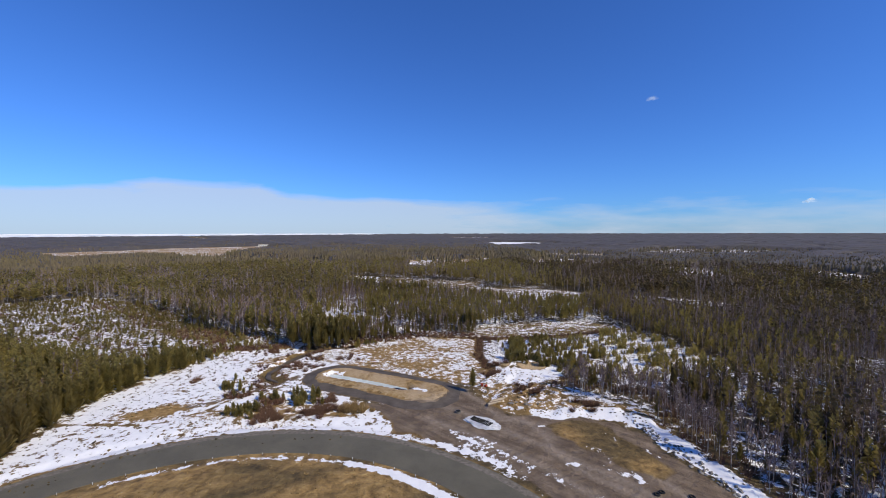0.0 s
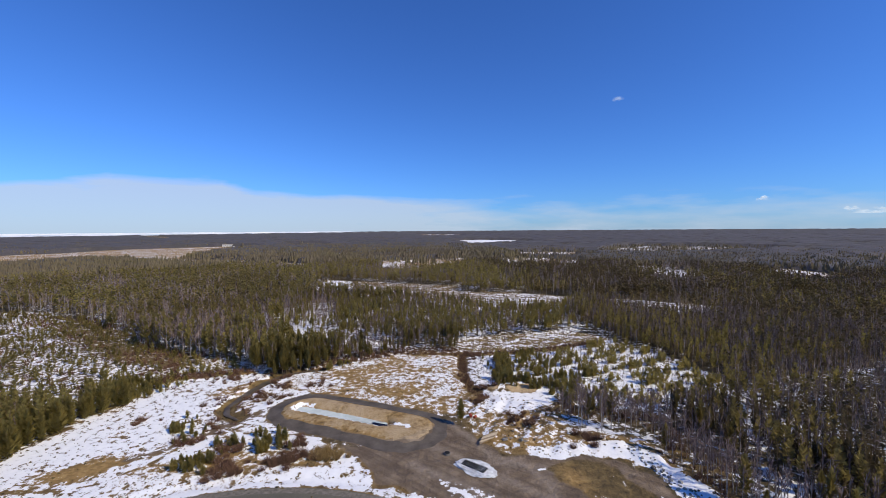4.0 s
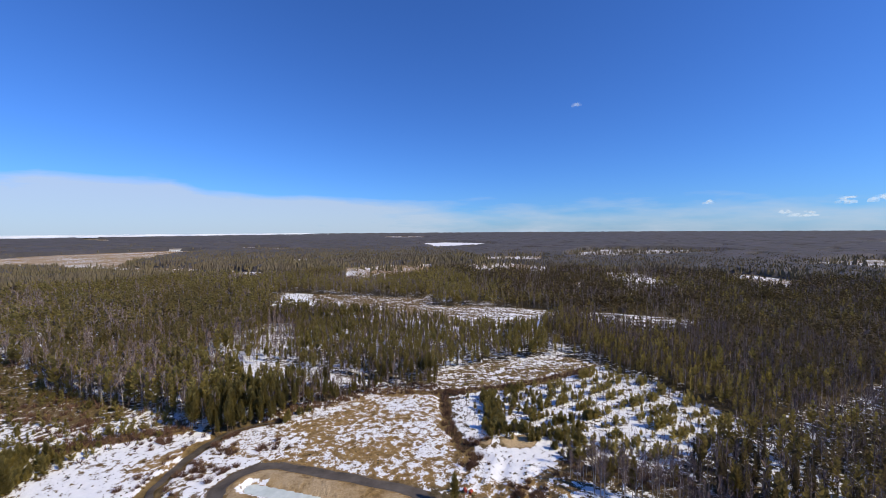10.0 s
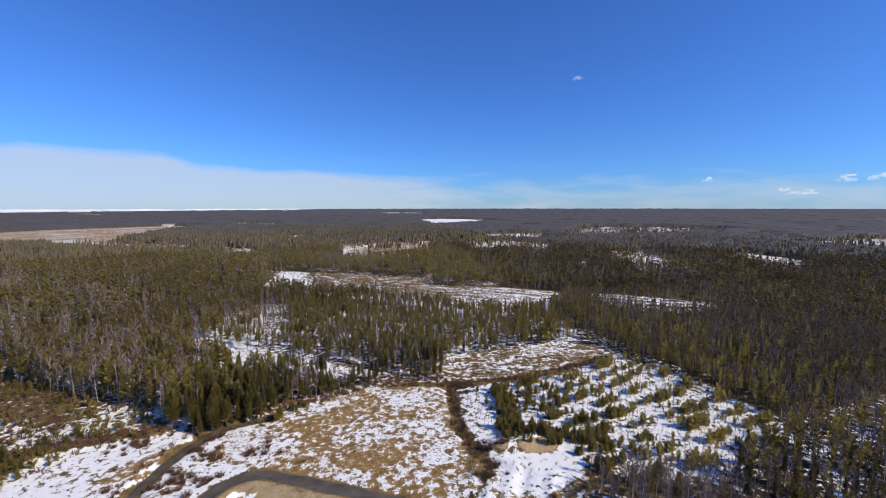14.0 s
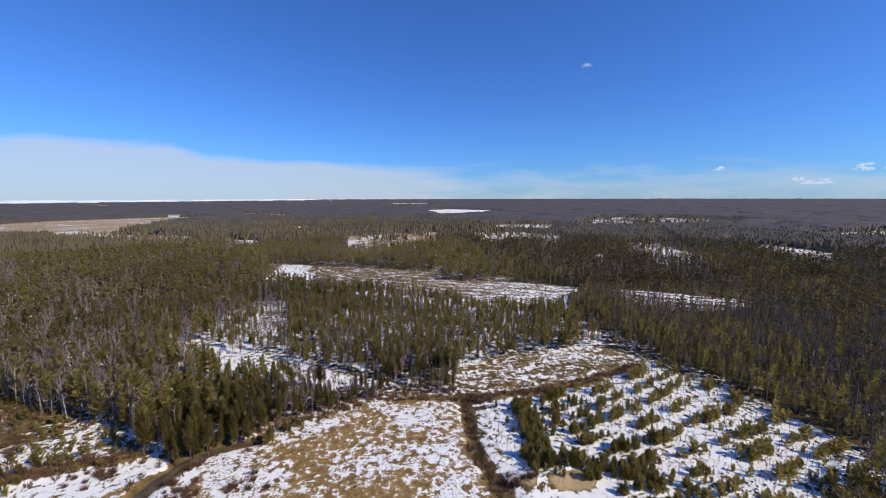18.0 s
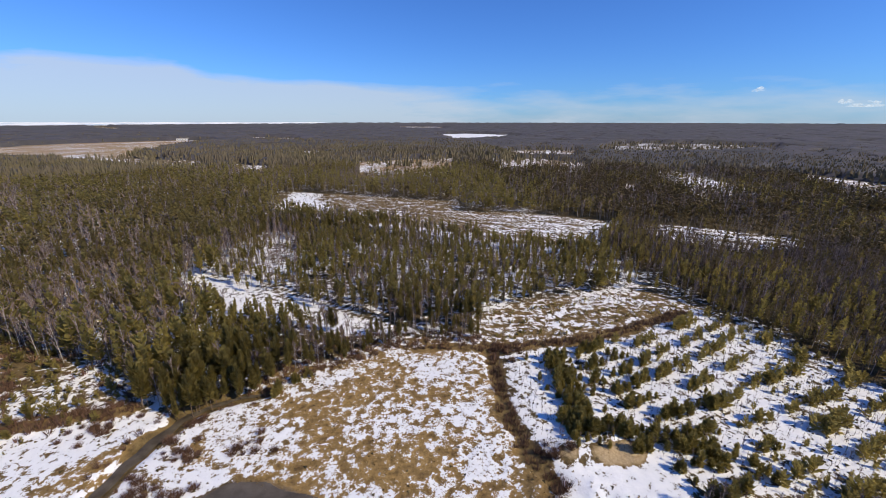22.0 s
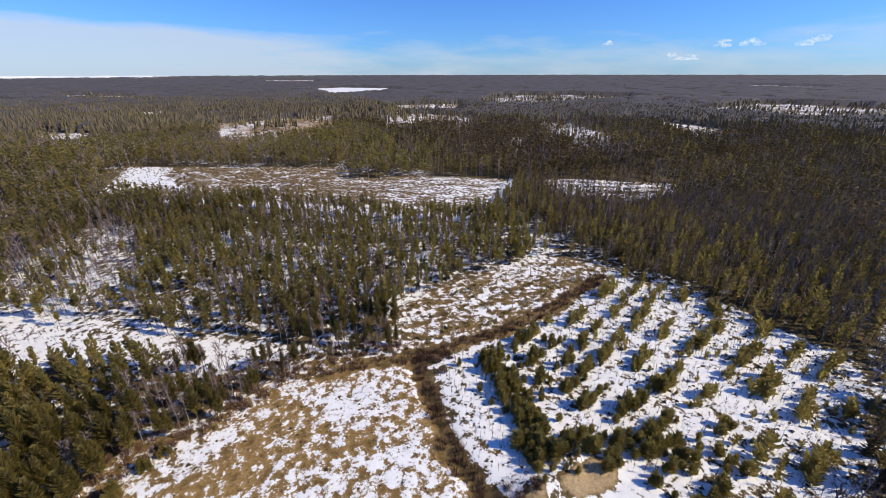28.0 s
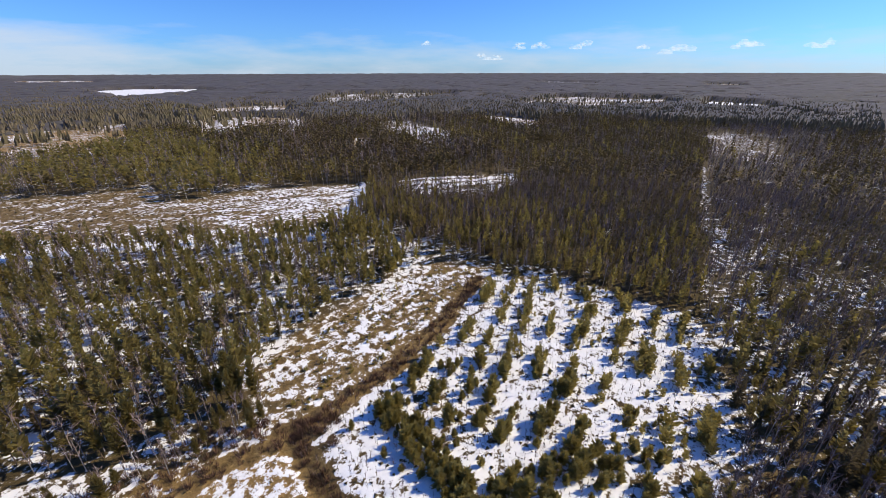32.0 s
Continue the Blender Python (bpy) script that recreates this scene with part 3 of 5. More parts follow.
def spray(c, a, up, long, wide, g, crossed=False):
    """A branch with its needles: a lozenge that leaves the trunk at c, twice crossed when seen near."""
    d = np.array([math.cos(a), math.sin(a), up])
    side = np.array([-math.sin(a), math.cos(a), g.uniform(-0.5, 0.5)])
    over = np.array([-up * math.cos(a), -up * math.sin(a), 1.0])
    m = c + d * long * g.uniform(0.4, 0.6)
    tip = c + d * long + [0, 0, 0.12 * long]
    v = [c, m + side * wide, tip, m - side * wide]
    f = [(0, 1, 2), (0, 2, 3)]
    if crossed:
        v += [m + over * wide * 0.8, m - over * wide * 0.6]
        f += [(0, 4, 2), (0, 2, 5)]
    return np.array(v), np.array(f)


def conifer(g, sprays, base, wide, sharp=0.75, up=0.45, crossed=False, trunk_sides=4, fat=1.0):
    """Trunk and crown as separate vertex and face arrays, one metre tall."""
    lean = g.normal(0, 0.012, 2)
    trunk = tapered(0.95, 0.0085, 0.002, trunk_sides, lean)
    pieces = []
    for i in range(sprays):
        u = (i + g.uniform(0, 0.9)) / sprays
        z = base + (0.95 - base) * u
        prof = wide * ((1 - u) ** sharp * (0.6 + 0.4 * min(1, u * 4 + 0.1)) + 0.1)
        q = prof * g.uniform(0.6, 1.3)
        c = np.array([lean[0] * z, lean[1] * z, z - 0.25 * q])
        w = fat * (0.30 * prof + 0.012) * g.uniform(0.7, 1.3)
        pieces.append(spray(c, i * 2.4 + g.uniform(-0.5, 0.5), up * g.uniform(-0.2, 1.9) + 0.5 * u, q, w, g, crossed))
    pieces.append(spray(np.array([*lean, 0.9]), 1.0, 6.0, 0.017, 0.012, g, True))
    return trunk, join(pieces)


def far_conifer(g, wide, layers=3):
    pieces = []
    for i in range(layers):
        z0, z1 = 0.25 + 0.25 * i, min(1.0, 0.7 + 0.3 * i)
        a = np.arange(3) * 2.09 + g.uniform(0, 6)
        r = wide * (1 - 0.27 * i) * g.uniform(0.75, 1.2, 3)
        v = np.r_[np.c_[r * np.cos(a), r * np.sin(a), np.full(3, z0) + g.uniform(-0.05, 0.05, 3)], [[g.normal(0, 0.01), g.normal(0, 0.01), z1]]]
        pieces.append((v, np.array([(0, 1, 3), (1, 2, 3), (2, 0, 3)])))
    return join(pieces)


def blade(a, b, w, g):
    """A thin twig from a to b."""
    side = np.cross(b - a, g.normal(0, 1, 3))
    side = side / (np.linalg.norm(side) + 1e-9) * w
    return np.array([a - side, a + side, b]), np.array([(0, 1, 2)])


def bare_tree(g, twigs, wide=0.13, w=0.005, sides=3, limbs=8):
    """A leafless birch: trunk, rising limbs and the twigs upon them."""
    lean = g.normal(0, 0.03, 2)
    trunk = tapered(0.9, 0.009, 0.0035, sides, lean)
    pieces, arms = [], []
    for i in range(limbs):
        z, a = 0.3 + 0.5 * (i + g.uniform(0, 1)) / limbs, i * 2.4 + g.uniform(-0.5, 0.5)
        q = wide * g.uniform(0.55, 1.0) * (1.3 - z)
        s = np.array([lean[0] * z, lean[1] * z, z])
        e = s + [q * math.cos(a), q * math.sin(a), min(g.uniform(0.14, 0.28), 0.97 - z)]
        arms.append((s, e))
        pieces.append(blade(s, e, w * 1.2, g))
    arms.append((np.array([lean[0] * 0.5, lean[1] * 0.5, 0.5]), np.array([lean[0], lean[1], 0.93])))
    for i in range(twigs - limbs):
        s, e = arms[g.integers(0, len(arms))]
        c = s + (e - s) * g.uniform(0.3, 1.0)
        d = g.normal(0, 1, 3) * [0.05, 0.05, 0.03] + [0, 0, 0.045]
        pieces.append(blade(c, c + d, w * g.uniform(0.6, 1.3), g))
    return trunk, join(pieces)


def bush(g, stems, wide=0.5, w=0.02):
    """Bare stems rising from one root, one metre high."""
    pieces = []
    for i in range(stems):
        a, q = g.uniform(0, 6.3), wide * math.sqrt(g.uniform(0, 1))
        s = np.array([0.3 * q * math.cos(a), 0.3 * q * math.sin(a), -0.05])
        pieces.append(blade(s, np.array([q * math.cos(a), q * math.sin(a), g.uniform(0.6, 1.0) * (1.1 - 0.6 * q)]), w * g.uniform(0.6, 1.5), g))
    return join(pieces)


def sapling(g, sprays=40, crossed=False, fat=1.0):
    """A young pine, broad and leafy to the ground, one metre tall."""
    return conifer(g, sprays, 0.04, 0.31, 0.6, 0.6, crossed, 4, fat)


def plant(name, shapes, spots, mats, label, category):
    """Joins many plants into one object. shapes: lists of (arrays, material number); spots: x, y, height, girth."""
    spots = np.asarray(spots, float)
    which = rng.integers(0, len(shapes), len(spots))
    turn = rng.uniform(0, 6.3, len(spots))
    z = height_at(spots[:, 0], spots[:, 1])
    vs, fs, ms, ns, n = [], [], [], [], 0
    for k, shape in enumerate(shapes):
        s = which == k
        if not s.any():
            continue
        c, t = np.cos(turn[s])[:, None], np.sin(turn[s])[:, None]
        for (v, f), mat in shape:
            g = spots[s, 3][:, None]
            x = (v[None, :, 0] * c - v[None, :, 1] * t) * g + spots[s, 0][:, None]
            y = (v[None, :, 0] * t + v[None, :, 1] * c) * g + spots[s, 1][:, None]
            w = v[None, :, 2] * spots[s, 2][:, None] + z[s][:, None] - 0.05
            vs.append(np.stack([x, y, w], -1).reshape(-1, 3))
            q = crown_normals(v)[None]
            ns.append(np.stack([q[..., 0] * c - q[..., 1] * t, q[..., 0] * t + q[..., 1] * c, np.broadcast_to(q[..., 2], x.shape)], -1).reshape(-1, 3))
            fs.append((f[None] + (np.arange(s.sum()) * len(v))[:, None, None] + n).reshape(-1, 3))
            ms.append(np.full(s.sum() * len(f), mat))
            n += s.sum() * len(v)
    me = mesh_np(name, np.concatenate(vs), np.concatenate(fs), mats, np.concatenate(ms), normals=np.concatenate(ns))
    return tagged(new(name, me), label, category, kind="stuff")


def grid_spots(x0, x1, y0, y1, step):
    gx, gy = np.meshgrid(np.arange(x0, x1, step), np.arange(y0, y1, step))
    x = gx.ravel() + rng.uniform(-0.5, 0.5, gx.size) * step * 0.95
    y = gy.ravel() + rng.uniform(-0.5, 0.5, gx.size) * step * 0.95
    return x, y


def bearing(x, y, cx=0.0, cy=0.0):
    return np.degrees(np.arctan2(x - cx, y - cy))


def in_country(x, y):
    """The part of the land that is built in full: a wide fan to the north and east."""
    b0, b1 = bearing(x, y, 0, -8), bearing(x, y, -4, 112)
    return (np.abs(b0) < 53) & (y > 50) | (b1 > -50) & (b1 < 100) & (y > 100)


# which trees stand where
def bare_share(x, y):
    """Share of leafless birch among the trees."""
    s = 0.24 + 0.36 * np.clip(patchy(x, y, 38, 1.0), 0, 1) + 0.3 * np.clip(patchy(x, y, 110, 3.5), 0, 1) * (y > 300)
    s = np.where((x < -60) & (x > -210) & (y > 165) & (y < 310), 0.46 + 0.34 * patchy(x, y, 21, 4.0), s)
    s = np.where(along(x, y, [(-92, 190), (-132, 208), (-205, 268), (-270, 305)]) < 9, 0.72, s)
    s = np.where((x > -66) & (x < -36) & (y > 160) & (y < 204), 0.10, s)
    s = np.where((x < -72) & (y < 165), 0.03, s)
    s = np.where(along(x, y, [(58, 100), (60.5, 85), (63.5, 70), (67, 52)]) < 5, 0.7, s)
    s = np.where(inside(x, y, BARE_TREES) > -4, 1.0, s)
    s = np.where((x > 92) & (y < 137 + 0.23 * (x - 98)), 0.78 + 0.2 * np.clip(patchy(x, y, 25, 3.0), -1, 1), s)
    s = np.where((x > 28) & (y < 130), np.where(x < 68, 0.95, 0.5), s)
    s = np.where((x > 110) & (y >= 137 + 0.23 * (x - 98)), np.maximum(s, 0.38 + 0.24 * patchy(x, y, 40, 5.0)), s)
    s = np.where(inside(x, y, LANE) > -1, 0.85, s)
    s = np.where((along(x, y, [(-92, 442), (40, 382), (110, 330)]) < 30) & (y > 320), 0.4, s)
    s = np.where((along(x, y, [(-34, 186), (-16, 186), (2, 184), (12, 184)]) < 6), 0.72, s)
    return s


def tall(x, y):
    """Height of a grown tree."""
    h = 11.5 + 1.8 * patchy(x, y, 60, 5.0)
    h = np.where((x < -80) & (y < 150), 8.6, h)
    h = np.where((x > 60) & (y < 300), 8.8 + 1.2 * patchy(x, y, 30, 2.0), h)
    h = np.where((np.abs(x - 6) < 84) & (y > 208) & (y < 300), 8.4 + 1.0 * patchy(x, y, 25, 3.0), h)
    h = np.where(inside(x, y, BARE_TREES) > -2, 7.2, h)
    h = np.where((x > -140) & (x < -38) & (y > 160) & (y < 215), 13.2 - 5.0 * np.clip((x + 70) / 25, 0, 1), h)
    h = np.where((x > -62) & (x < -34) & (y > 183) & (y < 212), 7.5, h)
    h = np.where((x >= -38) & (x < 10) & (y > 165) & (y < 214), 8.5, h)
    h = np.where((along(x, y, [(-24, 184), (-12, 187), (2, 184), (12, 184)]) < 6), 6.3, h)
    return h


def thick(x, y):
    """How much of the ground the wood covers."""
    d = np.full(x.shape, 0.72) + 0.22 * np.clip(patchy(x, y, 11, 4.5), -1, 1)
    d = np.where((x < -80) & (y < 160), 1.0, d)
    mid = (np.abs(x - 10) < 85) & (y > np.where(x < 12, 222, 208)) & (y < 300)
    d = np.where(mid, 0.86 + 0.3 * np.clip(patchy(x, y, 14, 6.0), -1, 1), d)
    east = (x > 92) & (y < 137 + 0.23 * (x - 98))
    d = np.where(east, 0.62 + 0.2 * np.clip((x - 130) / 60, 0, 1) + 0.3 * patchy(x, y, 20, 7.0), d)
    d = np.where((x > 52) & (y < 124), 0.85 + 0.3 * patchy(x, y, 16, 8.0), d)
    d = np.where((inside(x, y, BARE_TREES) > 0) | (along(x, y, [(58, 100), (60.5, 85), (63.5, 70), (67, 52)]) < 5), 1.1, d)
    d = np.where((x > -66) & (x < -38) & (y > 160) & (y < 204), 0.95, d)
    d = np.where((along(x, y, [(-24, 184), (-12, 187), (2, 184), (12, 184)]) < 6), 0.6, d)
    d = np.where(inside(x, y, LANE) > 0, 0.58, d)
    d = np.where((x > 94) & (y >= 137 + 0.23 * (x - 98)), 1.0, d)
    rows = np.abs(((0.45 * x + 0.89 * y + wob(x, y, 16, 3.0)) / 13.0) % 1.0 - 0.5) < 0.135
    d = np.where(mid & rows, 0.15, d)
    d = np.where((x < -60) & (x > -210) & (y > 172) & (y < 310), 0.62 + 0.25 * np.clip(patchy(x, y, 13, 3.0), -1, 1), d)
    return d


g0 = np.random.default_rng(3)
PINE_NEAR = [conifer(g0, 260, g0.uniform(0.22, 0.40), g0.uniform(0.125, 0.16), 0.6, 0.8, False, 6, 0.44) for _ in range(7)]
DENSE_NEAR = [conifer(g0, 240, 0.05, g0.uniform(0.15, 0.18), 0.65, 0.8, False, 6, 0.5) for _ in range(5)]
SPRUCE_NEAR = [conifer(g0, 220, 0.06, g0.uniform(0.12, 0.145), 0.95, 0.1, False, 6, 0.52) for _ in range(4)]
BIRCH_NEAR = [bare_tree(g0, 190, 0.15, 0.0045, 5) for _ in range(5)]
YOUNG_NEAR = [sapling(g0, 150, False, 0.6) for _ in range(6)]
PINE_MID = [[(t, 1), (c, 0)] for t, c in (conifer(g0, 38, g0.uniform(0.24, 0.42), g0.uniform(0.125, 0.16), 0.6, 0.75, False, 3, 1.0) for _ in range(9))]
DENSE_MID = [[(t, 1), (c, 0)] for t, c in (conifer(g0, 38, 0.06, g0.uniform(0.15, 0.18), 0.65, 0.7, False, 3, 1.0) for _ in range(5))]
SPRUCE_MID = [[(t, 1), (c, 0)] for t, c in (conifer(g0, 36, 0.08, g0.uniform(0.11, 0.14), 0.95, -0.1, False, 3, 1.4) for _ in range(6))]
BIRCH_MID = [[(t, 1), (c, 0)] for t, c in (bare_tree(g0, 36, 0.15, 0.010) for _ in range(7))]
PINE_LOW = [[(c, 0)] for _, c in (conifer(g0, 14, 0.28, g0.uniform(0.135, 0.175), 0.65, 0.6, False, 3, 1.4) for _ in range(7))]
BIRCH_LOW = [[(t, 1), (c, 0)] for t, c in (bare_tree(g0, 14, 0.15, 0.012, 3, 5) for _ in range(5))]
PINE_FAR = [[(far_conifer(g0, g0.uniform(0.14, 0.20), 2), 0)] for _ in range(6)]


def forest():
    x, y = grid_spots(-450, 560, 40, 620, 2.05)
    keep = in_country(x, y) & (np.hypot(x, y - 60) < 560)
    x, y = x[keep], y[keep]
    r = np.hypot(x + 4, y - 70)
    o = open_ground(x, y)
    keep = (o < -0.5) & (rng.uniform(0, 1, len(x)) < thick(x, y) * np.where(r < 260, 1.0, 0.5))
    keep |= (np.maximum(inside(x, y, EAST_CUT), np.maximum(inside(x, y, STRIP), inside(x, y, FAR_BAND))) > 0) & (rng.uniform(0, 1, len(x)) < 0.12)
    keep |= (along(x, y, [(-36, 184), (-26, 184), (-16, 185.5), (-6, 186.5), (4, 185), (12, 184)]) < 4.0) & (rng.uniform(0, 1, len(x)) < 0.8)
    keep |= (along(x, y, [(58, 100), (60.5, 85), (63.5, 70), (67, 52)]) < 3.5) & (rng.uniform(0, 1, len(x)) < 0.7)
    keep &= along(x, y, RIDE) > 1.7
    keep &= (along(x, y, TRACK) > 3.0) & (along(x, y, DITCH) > 6.0) & (along(x, y, [(44, 103), (48.5, 98), (50, 88), (52, 78), (55, 68), (60, 50)]) > 4.2)
    x, y, r = x[keep], y[keep], r[keep]
    h = tall(x, y) * rng.uniform(0.72, 1.15, len(x))
    girth = h * rng.uniform(0.85, 1.2, len(x)) * np.where(r < 260, 1.0, 1.15)
    spots = np.c_[x, y, h, girth]
    u = rng.uniform(0, 1, len(x))
    bare = u < bare_share(x, y)
    dark = ~bare & (rng.uniform(0, 1, len(x)) < 0.06 + 0.4 * (patchy(x, y, 33, 9.0) > 0.9) + 0.0)
    dark &= (x > -30) | (y > 215)
    # more dark crowns eastward: their tone stands in for backlight and lens falloff
    dark |= ~bare & (x > 84) & (rng.uniform(0, 1, len(x)) < np.clip(0.35 + (x - 84) / 110 + 0.25 * patchy(x, y, 30, 6.0), 0.2, 0.9))
    dark |= ~bare & (x > 64) & (y < 126) & (rng.uniform(0, 1, len(x)) < 0.5)
    close = ~bare & ~dark & (x < -72) & (y < 165)
    # single trees: those on the rims of the openings that the flight passes
    gate = np.minimum(np.hypot(x + 5, y - 95), along(x, y, [(0, 60), (-6, 130)]) + 10)
    order = np.argsort(gate)
    single = np.zeros(len(x), bool)
    for sort, most in ((~bare & ~dark & ~close, 180), (close, 115), (dark, 120), (bare, 120)):
        single[order[sort[order]][:most]] = True
    for ok, kit, name, mats, label, cat in ((~bare & ~dark & ~close, PINE_NEAR, "pine_tree", (M_bark, M_pine), "slender pine with olive green crown and bare lower trunk", "tree"),
                                            (close, DENSE_NEAR, "pine_tree", (M_bark, M_pine), "bushy pine with olive green branches down to the ground", "tree"),
                                            (dark, SPRUCE_NEAR, "spruce_tree", (M_bark, M_spruce_shaded), "dark green pointed spruce with branches to the ground", "tree"),
                                            (bare, BIRCH_NEAR, "birch_tree", (M_birch, M_twig), "leafless birch with pale trunk and brown twigs", "tree")):
        kits = []
        for t, c in kit:
            kits.append((mesh_np("trunk", *t, [mats[0]]), mesh_np("crown", *c, [mats[1]], normals=crown_normals(c[0]))))
        for i in np.nonzero(single & ok)[0]:
            t, c = kits[rng.integers(0, len(kits))]
            ob = tagged(new(name), label, cat, group=name + "s of the wood")
            ob.matrix_basis = pose(x[i], y[i], float(height_at(x[i], y[i])) - 0.05, 0, 0, rng.uniform(0, 360)) @ Matrix.Diagonal((girth[i], girth[i], h[i], 1))
            part("trunk", t, ob), part("crown", c, ob)
    near = r < 260
    rest = ~single
    plant("young_pine_forest", DENSE_MID, spots[rest & near & close], [M_pine, M_bark], "dense young pine wood with branches down to the ground", "forest")
    plant("pine_forest", PINE_MID, spots[rest & near & ~bare & ~dark & ~close], [M_pine, M_bark], "dense olive green pine forest on snowy ground", "forest")
    plant("spruce_forest", SPRUCE_MID, spots[rest & near & dark], [M_spruce_shaded, M_bark], "dark green spruces scattered through the forest, massed eastward to darken backlit woods", "forest")
    plant("birch_forest", BIRCH_MID, spots[rest & near & bare], [M_twig, M_birch], "leafless birch trees with pale trunks among the conifers", "forest")
    plant("distant_pine_forest", PINE_LOW, spots[rest & ~near & ~bare & ~dark], [M_pine, M_bark], "distant olive green pine forest", "forest")
    plant("distant_spruce_forest", PINE_LOW, spots[rest & ~near & dark], [M_spruce_shaded, M_bark], "distant brownish green conifers, coloured darker eastward in place of backlight", "forest")
    plant("distant_birch_forest", BIRCH_LOW, spots[rest & ~near & bare], [M_twig, M_birch], "distant leafless birch trees with pale trunks", "forest")


forest()


def far_forest():
    """Single pointed crowns standing out of the canopy, thinner with distance."""
    x, y = grid_spots(-1900, 2400, 60, 2450, 4.4)
    r = np.hypot(x, y - 60)
    keep = in_country(x, y) & (r > 545) & (r < 2400) & (rng.uniform(0, 1, len(x)) < np.clip(1.0 - (r - 650) / 850, 0.08, 1))
    x, y, r = x[keep], y[keep], r[keep]
    o = open_ground(x, y)
    wide = np.maximum(inside(x, y, LAKE), np.maximum(inside(x, y, FIELD), inside(x, y, EAST_STRIP)))
    keep = (o < -2) | (wide < -5) & (rng.uniform(0, 1, len(x)) < 0.08 + 0.25 * (patchy(x, y, 35, 2.0) > 0.5))
    x, y, r = x[keep], y[keep], r[keep]
    h = (11.0 - 2.0 * (x > 200) + 1.5 * patchy(x, y, 90, 5.0)) * rng.uniform(0.75, 1.2, len(x))
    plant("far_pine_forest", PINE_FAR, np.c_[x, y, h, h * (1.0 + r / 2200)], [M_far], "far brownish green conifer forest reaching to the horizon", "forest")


far_forest()


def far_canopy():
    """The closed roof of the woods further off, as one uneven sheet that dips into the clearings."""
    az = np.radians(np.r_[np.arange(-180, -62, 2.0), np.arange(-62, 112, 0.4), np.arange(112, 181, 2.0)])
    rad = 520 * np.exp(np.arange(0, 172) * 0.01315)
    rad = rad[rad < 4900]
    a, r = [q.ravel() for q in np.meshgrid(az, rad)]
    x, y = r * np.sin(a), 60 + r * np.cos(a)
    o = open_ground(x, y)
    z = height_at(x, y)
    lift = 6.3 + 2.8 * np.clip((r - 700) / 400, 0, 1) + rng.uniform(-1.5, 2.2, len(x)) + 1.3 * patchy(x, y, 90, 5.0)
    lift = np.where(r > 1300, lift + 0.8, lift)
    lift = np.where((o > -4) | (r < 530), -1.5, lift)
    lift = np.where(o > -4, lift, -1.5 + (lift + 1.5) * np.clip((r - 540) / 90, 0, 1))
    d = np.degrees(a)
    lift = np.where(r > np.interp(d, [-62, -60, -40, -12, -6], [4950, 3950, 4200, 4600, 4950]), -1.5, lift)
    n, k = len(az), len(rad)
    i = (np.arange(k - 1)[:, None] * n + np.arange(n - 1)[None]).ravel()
    # the sheet's greyish tone carries the haze of distance in its colour
    me = mesh_np("far_woods", np.c_[x, y, z + lift], np.c_[i, i + n, i + n + 1, i + 1], [M_hazy_canopy], smooth=True)
    tagged(new("far_woods", me), "far forest canopy, greyed in colour as if by haze, reaching to the horizon", "forest", kind="stuff")


far_canopy()


def young_stand():
    """Rows of young pines on the snow, with gaps."""
    x, y = grid_spots(10, 104, 118, 196, 1.15)
    d = inside(x, y, YOUNG)
    slope = 0.19 + 0.26 * np.clip((y - 150) / 20, 0, 1)
    v = (y - slope * (x - 56) - 132 + wob(x, y, 14, 0.8)) / 6.1 + 0.5
    row = np.abs(v % 1.0 - 0.5) < 0.15
    clump = wob(x, np.floor(v) * 37.0, 4.5, 1.0, 1.0) > -0.10
    west = x < 34
    keep = (d > 0.5) & row & clump & ~west & (rng.uniform(0, 1, len(x)) < 0.85)
    hedge = (along(x, y, [(31, 171), (29.5, 158), (28, 147)]) < 2.6) & (rng.uniform(0, 1, len(x)) < 0.9)
    rim = (along(x, y, [(26, 150), (30.6, 146.5), (38.6, 143.5), (47.7, 140), (53, 134)]) < 2.2) & (rng.uniform(0, 1, len(x)) < 0.5)
    loose = (d > 0.5) & (x > 24) & (rng.uniform(0, 1, len(x)) < 0.055)
    keep = (keep | hedge | rim | loose) & (along(x, y, TRACK) > 4.0)
    h = 1.5 + 2.6 * rng.uniform(0, 1, len(x)) * np.where(loose & ~(row & clump), 0.4, 1.0)
    x, y, h = x[keep], y[keep], h[keep]
    order = np.argsort(np.hypot(x - 35, y - 150) + 6 * rng.uniform(0, 1, len(x)))
    kits = [(mesh_np("trunk", *t, [M_bark]), mesh_np("crown", *c, [M_young_lifted], normals=crown_normals(c[0], 1.15))) for t, c in YOUNG_NEAR]
    for i in order[:300]:
        t, c = kits[rng.integers(0, len(kits))]
        ob = tagged(new("young_pine"), "bushy young olive green pine standing in snow", "tree", group="young pines of the plantation")
        w = h[i] * rng.uniform(0.9, 1.35)
        ob.matrix_basis = pose(x[i], y[i], float(height_at(x[i], y[i])) - 0.05, 0, 0, rng.uniform(0, 360)) @ Matrix.Diagonal((w, w, h[i], 1))
        part("trunk", t, ob), part("crown", c, ob)
    k = order[300:]
    shapes = [[(t, 1), (c, 0)] for t, c in (sapling(g0, 34) for _ in range(6))]
    plant("young_pine_plantation", shapes, np.c_[x[k], y[k], h[k], h[k] * rng.uniform(0.9, 1.35, len(k))], [M_young_lifted, M_bark], "rows of bushy young pines on snow", "plantation")


young_stand()


